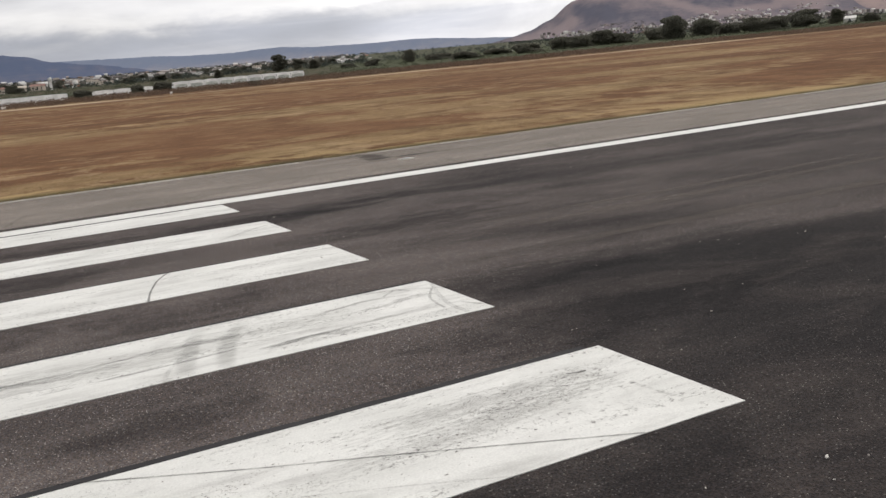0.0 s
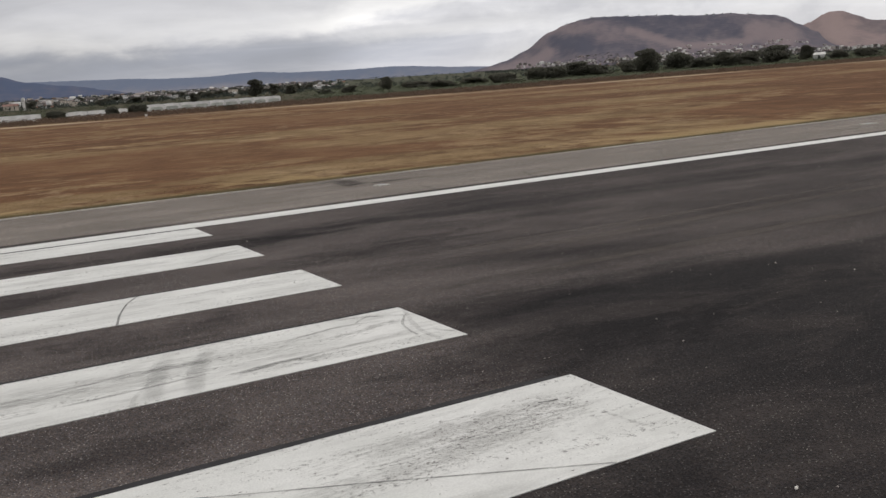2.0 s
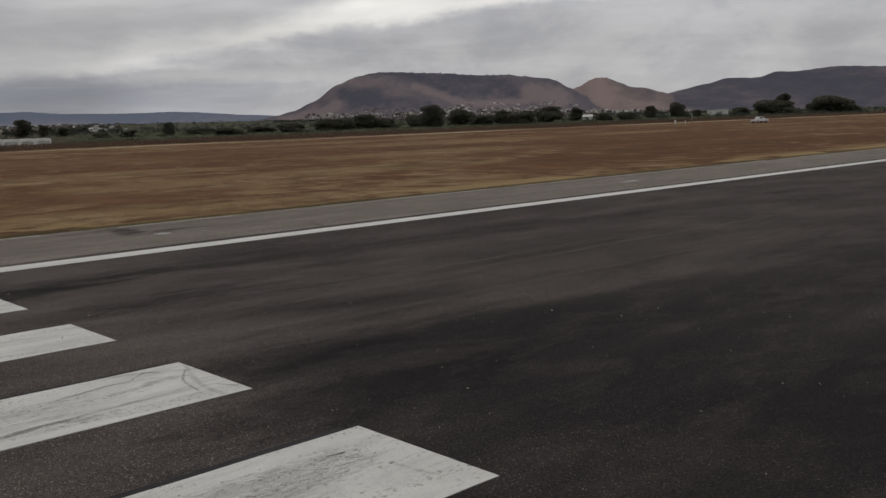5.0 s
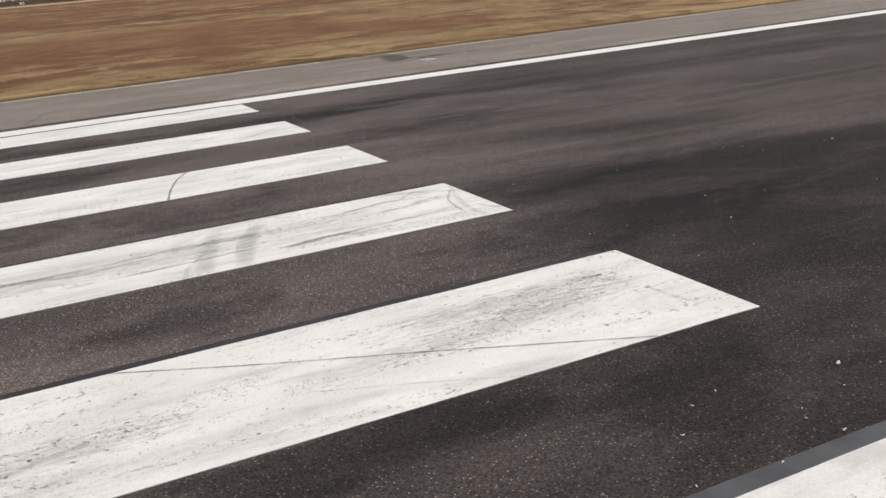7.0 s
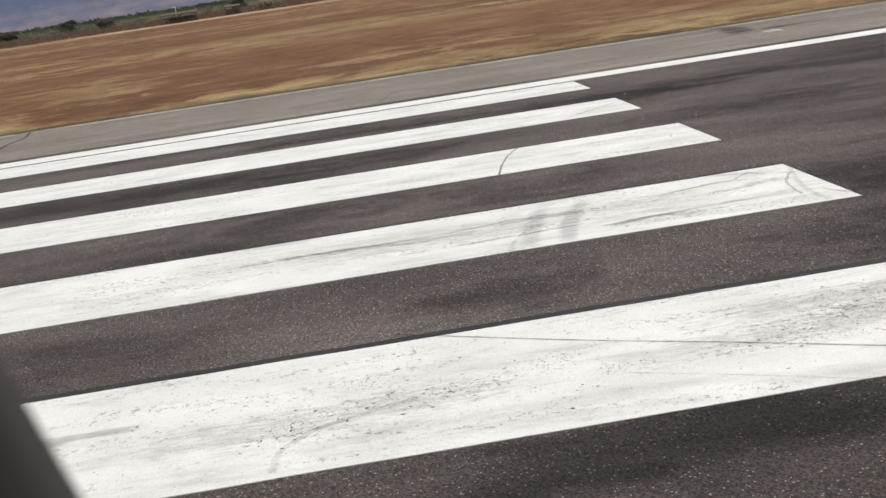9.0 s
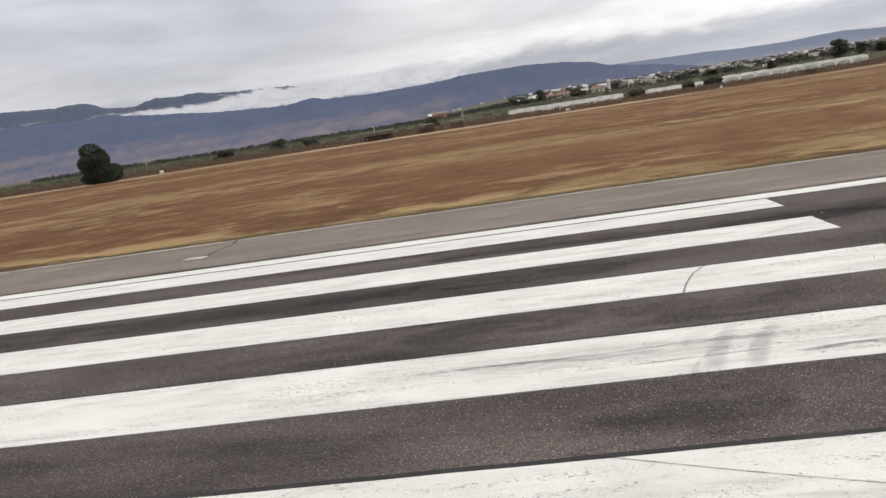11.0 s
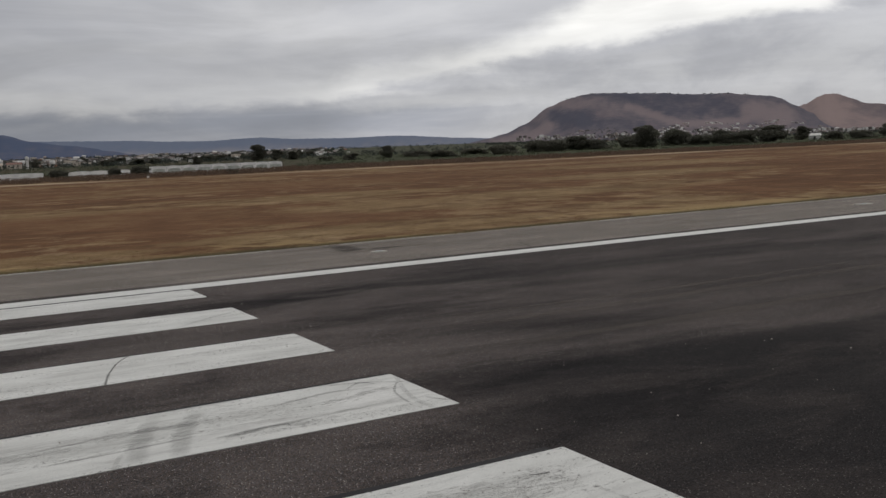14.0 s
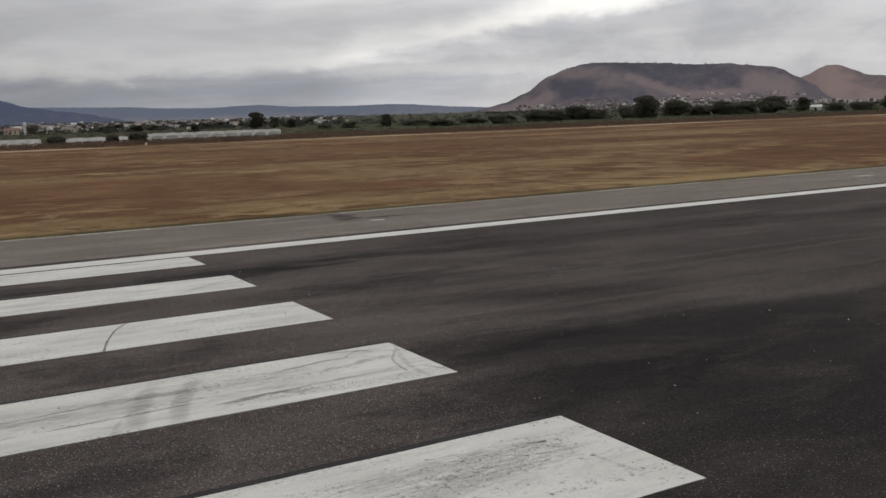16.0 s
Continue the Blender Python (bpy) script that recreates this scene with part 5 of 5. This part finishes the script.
# ---- houses ----
def house(wall, size, roof, label, group):
    """A small flat or pitched house with openings."""
    ob = thing("house", label, "house", group)
    wx, wy, h = size
    part("wall", box("house_wall", (wx, wy, h + 1.5), wall, (0, 0, -1.5)), ob)
    if roof:
        o = 0.35
        verts = [(-wx / 2 - o, -wy / 2 - o, h), (wx / 2 + o, -wy / 2 - o, h), (wx / 2 + o, wy / 2 + o, h), (-wx / 2 - o, wy / 2 + o, h), (-wx / 2 - o, 0, h + wy * 0.3), (wx / 2 + o, 0, h + wy * 0.3)]
        part("roof", mesh_of("house_roof", verts, [(0, 1, 5, 4), (2, 3, 4, 5), (1, 2, 5), (3, 0, 4), (3, 2, 1, 0)], M_ROOF), ob)
    else:
        part("roof", box("house_roof", (wx + 0.3, wy + 0.3, 0.35), wall, (0, 0, h)), ob)
        part("tank", rod("roof_tank", (wx * 0.2, 0, h + 0.35), (wx * 0.2, 0, h + 1.5), 0.6, 0.55, M_DARK, 10), ob, "dark roof tank")
    for i in (-1, 1):
        part("window", box("house_window", (1.2, 0.1, 1.2), M_DARK, (i * wx * 0.25, -wy / 2 - 0.03, h * 0.5)), ob)
    return ob


kinds = [
    (M_WHITE, (9, 8, 3.4), False, "white flat-roofed house in the far town"),
    (M_CREAM, (11, 8, 5.8), False, "cream two-storey house in the far town"),
    (M_BRICK, (10, 7, 3.2), True, "red block house with a pitched roof in the far town"),
    (M_GREY, (8, 8, 3.2), False, "grey block house in the far town"),
]
rng = random.Random(21)
town = [house(*kind, "far town houses") for kind in kinds]
for i in range(120):
    az = rng.uniform(0.5, 15.5) if i % 3 else rng.uniform(-12, 24)
    d = rng.uniform(620, 1900)
    base = town[rng.choice((0, 0, 0, 0, 1, 2, 3))] if i > 3 else town[i]
    m = stand(az, d, rng.uniform(-40, 40), rng.uniform(0.45, 0.95))
    if i < 4:
        base.matrix_basis = m
    else:
        copy_thing(base, m)
slope = [house(*kind[:3], kind[3].replace("in the far town", "at the hill's foot"), "hillside houses") for kind in kinds]
for i in range(140):
    az = rng.uniform(35.5, 50.0)
    r = 1480 + (150 + 230 * smooth_step(41.0, 46.0, az)) * rng.random()
    base = slope[rng.choice((0, 1, 1, 2, 3, 3))] if i > 3 else slope[i]
    x, y = polar(az, r)
    z = max(hill_z(BIG, az, r, 1500, 2700, 0.10), ground_z(x, y))
    m = pose(x, y, z, 0, 0, rng.uniform(0, 90)) @ Matrix.Scale(rng.uniform(0.35, 0.6), 4)
    if i < 4:
        base.matrix_basis = m
    else:
        copy_thing(base, m)

verts, faces = [], []
for i in range(5200):
    if i % 5:
        az = rng.uniform(33.0, 57.0)
        r = 1470 + (330 + 230 * smooth_step(40.0, 46.0, az)) * rng.random()
        x, y = polar(az, r)
        z = max(hill_z(BIG, az, r, 1500, 2700, 0.10), hill_z(PEAK, az, r, 1900, 3200, 0.08), ground_z(x, y))
    else:
        az, r = rng.uniform(-1.5, 22.0), rng.uniform(800, 2100)
        x, y = polar(az, r)
        z = ground_z(x, y)
    if noise.noise((az * 0.9, r * 0.006, 2)) + 0.25 * noise.noise((az * 4.0, r * 0.02, 6)) < (-0.04 if i % 5 else 0.08):
        continue
    if i % 5 and rng.random() > 0.25 + 0.75 * smooth_step(35.0, 43.0, az):
        continue
    grow = rng.choice((0.5, 0.6, 0.7, 0.85, 1.1)) * (1.0 if i % 5 else 1.35)
    wx, wy, h = rng.uniform(1.2, 3.2) * grow, rng.uniform(1.2, 2.4) * grow, rng.uniform(1.3, 2.6) * grow
    b = len(verts)
    verts += [(x + sx * wx, y + sy * wy, z + sz) for sz in (-1.5, h) for sx, sy in ((-1, -1), (1, -1), (1, 1), (-1, 1))]
    rise = h + (0.1 if rng.random() < 0.6 else 0.9 * grow)
    verts += [(x - wx, y, z + rise), (x + wx, y, z + rise)]
    faces += [(b, b + 1, b + 5, b + 4), (b + 1, b + 2, b + 6, b + 5), (b + 2, b + 3, b + 7, b + 6), (b + 3, b, b + 4, b + 7), (b + 4, b + 5, b + 9, b + 8), (b + 6, b + 7, b + 8, b + 9), (b + 5, b + 6, b + 9), (b + 7, b + 4, b + 8)]
tagged(new("far_houses", mesh_of("far_houses", verts, faces, M_CROWD)), "crowd of small pale far houses on the plain and slope", "houses", kind="stuff")

barn = thing("warehouse", "long low white warehouse at the field's far end", "warehouse", m=stand(58.6, 800, -58))
part("wall", box("warehouse_wall", (17, 9, 4.6), M_WHITE, (0, 0, -0.6), 0.05), barn)
part("roof", box("warehouse_roof", (17.6, 9.6, 0.4), M_WHITE, (0, 0, 4.0), 0.05), barn)
part("door", box("warehouse_door", (3, 0.1, 2.6), M_STEEL, (2, -4.52, 0)), barn)
shed = thing("farmhouse", "small white farmhouse among dark trees", "house", m=stand(50.75, 590, -50, 1.05))
part("wall", box("farm_wall", (6.5, 5, 2.6), M_WHITE, (0, 0, -0.3), 0.04), shed)
part("roof", mesh_of("farm_roof", [(-3.6, -2.9, 2.3), (3.6, -2.9, 2.3), (3.6, 2.9, 2.3), (-3.6, 2.9, 2.3), (-3.6, 0, 3.7), (3.6, 0, 3.7)], [(0, 1, 5, 4), (2, 3, 4, 5), (1, 2, 5), (3, 0, 4), (3, 2, 1, 0)], M_WHITE), shed)
part("door", box("farm_door", (1.0, 0.08, 2.0), M_DARK, (0, -2.53, 0)), shed)


def long_house(az0, az1, d, high, wall, tiles, label):
    """A long building at the edge of the town, its long side towards the field."""
    wx = d * radians(az1 - az0)
    ob = thing("house", label, "house", "town edge houses", m=stand((az0 + az1) / 2, d, -(az0 + az1) / 2))
    part("wall", box("long_wall", (wx, 7, high + 0.6), wall, (0, 0, -0.6)), ob)
    verts = [(-wx / 2 - 0.3, -3.9, high), (wx / 2 + 0.3, -3.9, high), (wx / 2 + 0.3, 3.9, high), (-wx / 2 - 0.3, 3.9, high), (-wx / 2 - 0.3, 0, high + 1.4), (wx / 2 + 0.3, 0, high + 1.4)]
    part("roof", mesh_of("long_roof", verts, [(0, 1, 5, 4), (2, 3, 4, 5), (1, 2, 5), (3, 0, 4), (3, 2, 1, 0)], tiles), ob)
    for i in range(int(wx / 2.6)):
        part("window", box("long_window", (0.9, 0.08, 1.1), M_DARK, (-wx / 2 + 1.5 + i * 2.6, -3.52, high * 0.4)), ob)


long_house(0.1, 0.95, 620, 2.8, M_CREAM, M_TILE, "cream house with a red tiled roof at the town's edge")
long_house(-0.5, 0.0, 640, 2.4, M_CREAM, M_TILE, "small cream house with a red tiled roof at the town's edge")
long_house(1.2, 2.1, 645, 2.6, M_CREAM, M_CREAM, "long cream building at the town's edge")
long_house(2.3, 3.1, 655, 2.9, M_CREAM, M_TILE, "cream building with a red roof beside the water tower")
long_house(-2.46, -2.02, 800, 1.3, M_GREY, M_WHITE, "low shed with a white metal roof beyond the greenhouses")
long_house(-1.66, -1.11, 810, 1.5, M_GREY, M_WHITE, "low shed with a white metal roof beyond the greenhouses")
long_house(-7.8, -6.85, 600, 3.6, M_BRICK, M_ROOF, "dark red block house with a weathered roof among bushes")
long_house(-8.05, -7.86, 592, 3.0, M_WHITE, M_WHITE, "tiny white hut beside a red house among bushes")
bowl = thing("water_tank", "round white water tank on a short stand", "water tank", m=stand(4.73, 640))
part("stand", rod("tank_stand", (0, 0, -0.5), (0, 0, 1.6), 0.9, 0.8, M_GREY, 12), bowl)
part("drum", rod("tank_drum", (0, 0, 1.6), (0, 0, 4.6), 1.7, 1.6, M_WHITE, 18), bowl)
part("lid", rod("tank_lid", (0, 0, 4.6), (0, 0, 5.2), 1.65, 0.3, M_WHITE, 18), bowl)

# ---- water tower ----
tower = thing("water_tower", "slim white water tower in the far town", "water tower", m=stand(3.4, 640))
part("shaft", box("tower_shaft", (1.6, 1.6, 6.4), M_WHITE, (0, 0, -1), 0.15), tower)
part("tank", rod("tower_tank", (0, 0, 5.3), (0, 0, 7.4), 1.2, 1.15, M_WHITE, 16), tower)
part("cap", rod("tower_cap", (0, 0, 7.4), (0, 0, 7.9), 1.25, 0.2, M_WHITE, 16), tower)


# ---- sheds, poles and markers at the field's edge ----
def open_shed(az, d, wx, wy, h, label):
    ob = thing("open_shed", label, "shed", "field sheds", m=stand(az, d, 4))
    for i in (-1, 0, 1):
        for j in (-1, 1):
            part("post", box("shed_post", (0.16, 0.16, h + 0.2), M_WOOD, (i * wx * 0.46, j * wy * 0.44, -0.2), 0.02), ob)
    verts = [(-wx / 2, -wy / 2, h), (wx / 2, -wy / 2, h), (wx / 2, wy / 2, h + 0.35), (-wx / 2, wy / 2, h + 0.35)]
    verts += [(x, y, z + 0.14) for x, y, z in verts]
    part("roof", mesh_of("shed_roof", verts, [(3, 2, 1, 0), (4, 5, 6, 7), (0, 1, 5, 4), (1, 2, 6, 5), (2, 3, 7, 6), (3, 0, 4, 7)], M_WOOD), ob)
    part("back", box("shed_back", (wx * 0.9, 0.1, h * 0.7), M_WOOD, (0, wy * 0.42, 0)), ob)


open_shed(-11.5, 203, 7.5, 4, 1.7, "long dark timber shelter at the field's edge")
open_shed(-8.3, 203, 3.2, 3, 1.6, "small dark timber shelter at the field's edge")
open_shed(-6.3, 206, 2.6, 3, 1.5, "small open shelter at the field's edge")


pile = thing("timber_pile", "stack of dark weathered planks under the long shelter", "timber", m=stand(-11.3, 202, 4))
rng = random.Random(91)
for i in range(4):
    for j in range(3):
        part("plank", box("plank", (rng.uniform(4.0, 6.2), 0.3, 0.07), M_WOOD, (rng.uniform(-0.5, 0.5), -0.4 + 0.36 * j, 0.02 + 0.16 * i)), pile)
    for k in (-1.4, 1.4):
        part("spacer", box("spacer", (0.08, 1.1, 0.08), M_WOOD, (k, 0, 0.095 + 0.16 * i if i else -0.02)), pile)
hoop = thing("hoop", "pale metal hoop leaning beside the long timber shelter", "hoop", m=stand(-12.25, 201, 10, 0.85))
bm = bmesh.new()
steps = [[bm.verts.new(((0.5 + 0.05 * math.cos(v)) * math.cos(u), 0.05 * math.sin(v), 0.52 + (0.5 + 0.05 * math.cos(v)) * math.sin(u))) for v in (0, 1.57, 3.14, 4.71)] for u in [6.2832 * i / 20 for i in range(20)]]
for i in range(20):
    for j in range(4):
        bm.faces.new((steps[i][j], steps[(i + 1) % 20][j], steps[(i + 1) % 20][(j + 1) % 4], steps[i][(j + 1) % 4]))
part("rim", from_bm("hoop_rim", bm, M_GREY, True), hoop)
barrel = thing("barrel", "small orange barrel between the field shelters", "barrel", m=stand(-7.11, 203))
part("body", rod("barrel_body", (0, 0, -0.05), (0, 0, 0.72), 0.26, 0.26, M_TILE, 14), barrel)
part("lid", rod("barrel_lid", (0, 0, 0.72), (0, 0, 0.76), 0.28, 0.27, M_STEEL, 14), barrel)


def pole(az, d, h, label):
    ob = thing("utility_pole", label, "pole", "poles", m=stand(az, d))
    part("post", rod("pole_post", (0, 0, -0.3), (0, 0, h), 0.13, 0.09, M_GREY, 10), ob)
    part("cap", rod("pole_cap", (0, 0, h), (0, 0, h + 0.1), 0.095, 0.04, M_GREY, 10), ob)


pole(-25.7, 300, 5.0, "grey concrete pole beside the field")
pole(-5.9, 230, 4.6, "grey concrete pole beside a shelter")
pole(-11.6, 230, 3.0, "grey concrete pole beside a shelter")
pole(57.1, 330, 5.0, "grey concrete pole near the field's far end")


def marker(az, d, w, h, label):
    ob = thing("marker", label, "marker", "field markers", m=stand(az, d))
    part("board", box("marker_board", (w, 0.12, h * 0.7), M_WHITE, (0, 0, h * 0.3), 0.02), ob)
    for i in (-1, 1):
        part("leg", box("marker_leg", (0.06, 0.06, h * 0.35), M_STEEL, (i * w * 0.35, 0, -0.05)), ob)


marker(56.1, 255, 0.7, 1.5, "white marker board standing in the field")
marker(56.7, 275, 0.4, 1.3, "small grey-white marker board in the field")
marker(0.7, 200, 0.9, 0.7, "small white marker board at the field's edge")
marker(-24.9, 205, 0.9, 0.9, "small white marker board at the field's edge")
marker(10.0, 200, 0.5, 0.6, "small white marker board at the field's edge")


# ---- pickup ----
def shell(name, outline, half, inset, mat):
    """A car body piece: a side outline drawn across the width, narrower on top."""
    top = max(z for _, z in outline)
    bottom = min(z for _, z in outline)
    verts = []
    for s in (-1, 1):
        for x, z in outline:
            verts.append((x, s * (half - inset * (z - bottom) / (top - bottom)), z))
    n = len(outline)
    faces = [tuple(range(n)), tuple(range(2 * n - 1, n - 1, -1))] + [(i, i + n, (i + 1) % n + n, (i + 1) % n) for i in range(n)]
    bm = bmesh.new()
    bm.from_mesh(mesh_of(name + "_raw", verts, [tuple(reversed(f)) for f in faces], mat))
    bmesh.ops.bevel(bm, geom=list(bm.edges), offset=0.03, segments=2, affect="EDGES")
    return from_bm(name, bm, mat)


car = thing("pickup_truck", "white pickup truck parked on the dry field", "truck", m=stand(61.0, 262, -12))
part("body", shell("pickup_body", [(-2.6, 0.5), (2.55, 0.5), (2.6, 0.85), (2.5, 1.02), (1.35, 1.12), (-2.6, 1.12)], 0.9, 0.05, M_CAR), car)
cab = part("cab", shell("pickup_cab", [(1.35, 1.10), (0.65, 1.72), (-0.75, 1.75), (-1.0, 1.10)], 0.86, 0.16, M_CAR), car)
part("side_window", box("cab_side_window", (1.25, 1.62, 0.38), M_GLASS, (-0.1, 0, 1.22), 0.02), cab, "dark side windows")
part("windscreen", mesh_of("cab_windscreen", [(1.28, -0.7, 1.2), (1.28, 0.7, 1.2), (0.74, 0.62, 1.68), (0.74, -0.62, 1.68)], [(0, 1, 2, 3)], M_GLASS), cab, "dark windscreen", m=pose(0.03, 0, 0.02))
part("bumper", box("pickup_bumper", (0.18, 1.75, 0.25), M_STEEL, (2.62, 0, 0.42), 0.03), car)
for x in (-1.6, 1.65):
    for s in (-1, 1):
        tyre = part("wheel", rod("wheel_tyre", (x, s * 0.70, 0.38), (x, s * 0.92, 0.38), 0.38, 0.38, M_TYRE, 20), car)
        part("rim", rod("wheel_rim", (x, s * 0.90, 0.38), (x, s * 0.93, 0.38), 0.22, 0.2, M_STEEL, 14), tyre)

# ---- the cabin window through which one looks out ----
def oval(rx, rz, n=64):
    return [(rx * math.copysign(abs(math.cos(6.2832 * i / n)) ** 0.9, math.cos(6.2832 * i / n)), rz * math.copysign(abs(math.sin(6.2832 * i / n)) ** 0.9, math.sin(6.2832 * i / n))) for i in range(n)]


def ring(name, inner, outer, y0, y1, mat):
    n = len(inner)
    verts = [(x, y0, z) for x, z in inner] + [(x, y0, z) for x, z in outer] + [(x, y1, z) for x, z in inner] + [(x, y1, z) for x, z in outer]
    faces = []
    for i in range(n):
        j = (i + 1) % n
        faces += [(i, j, n + j, n + i), (2 * n + j, 2 * n + i, 3 * n + i, 3 * n + j), (j, i, 2 * n + i, 2 * n + j), (n + i, n + j, 3 * n + j, 3 * n + i)]
    return mesh_of(name, verts, faces, mat, True)


window = thing("window_1", "oval aircraft window with a dark gasket in a grey lining", "window", kind="structure", m=pose(-4.273, -4.405, 2.512))
part("gasket", ring("window_gasket", oval(0.200, 0.270), oval(0.214, 0.284), 0.0, 0.012, M_GASKET), window, "dark rubber gasket")
part("lining", ring("window_lining", oval(0.2145, 0.2845), oval(0.42, 0.48), -0.004, 0.016, M_PANEL), window)
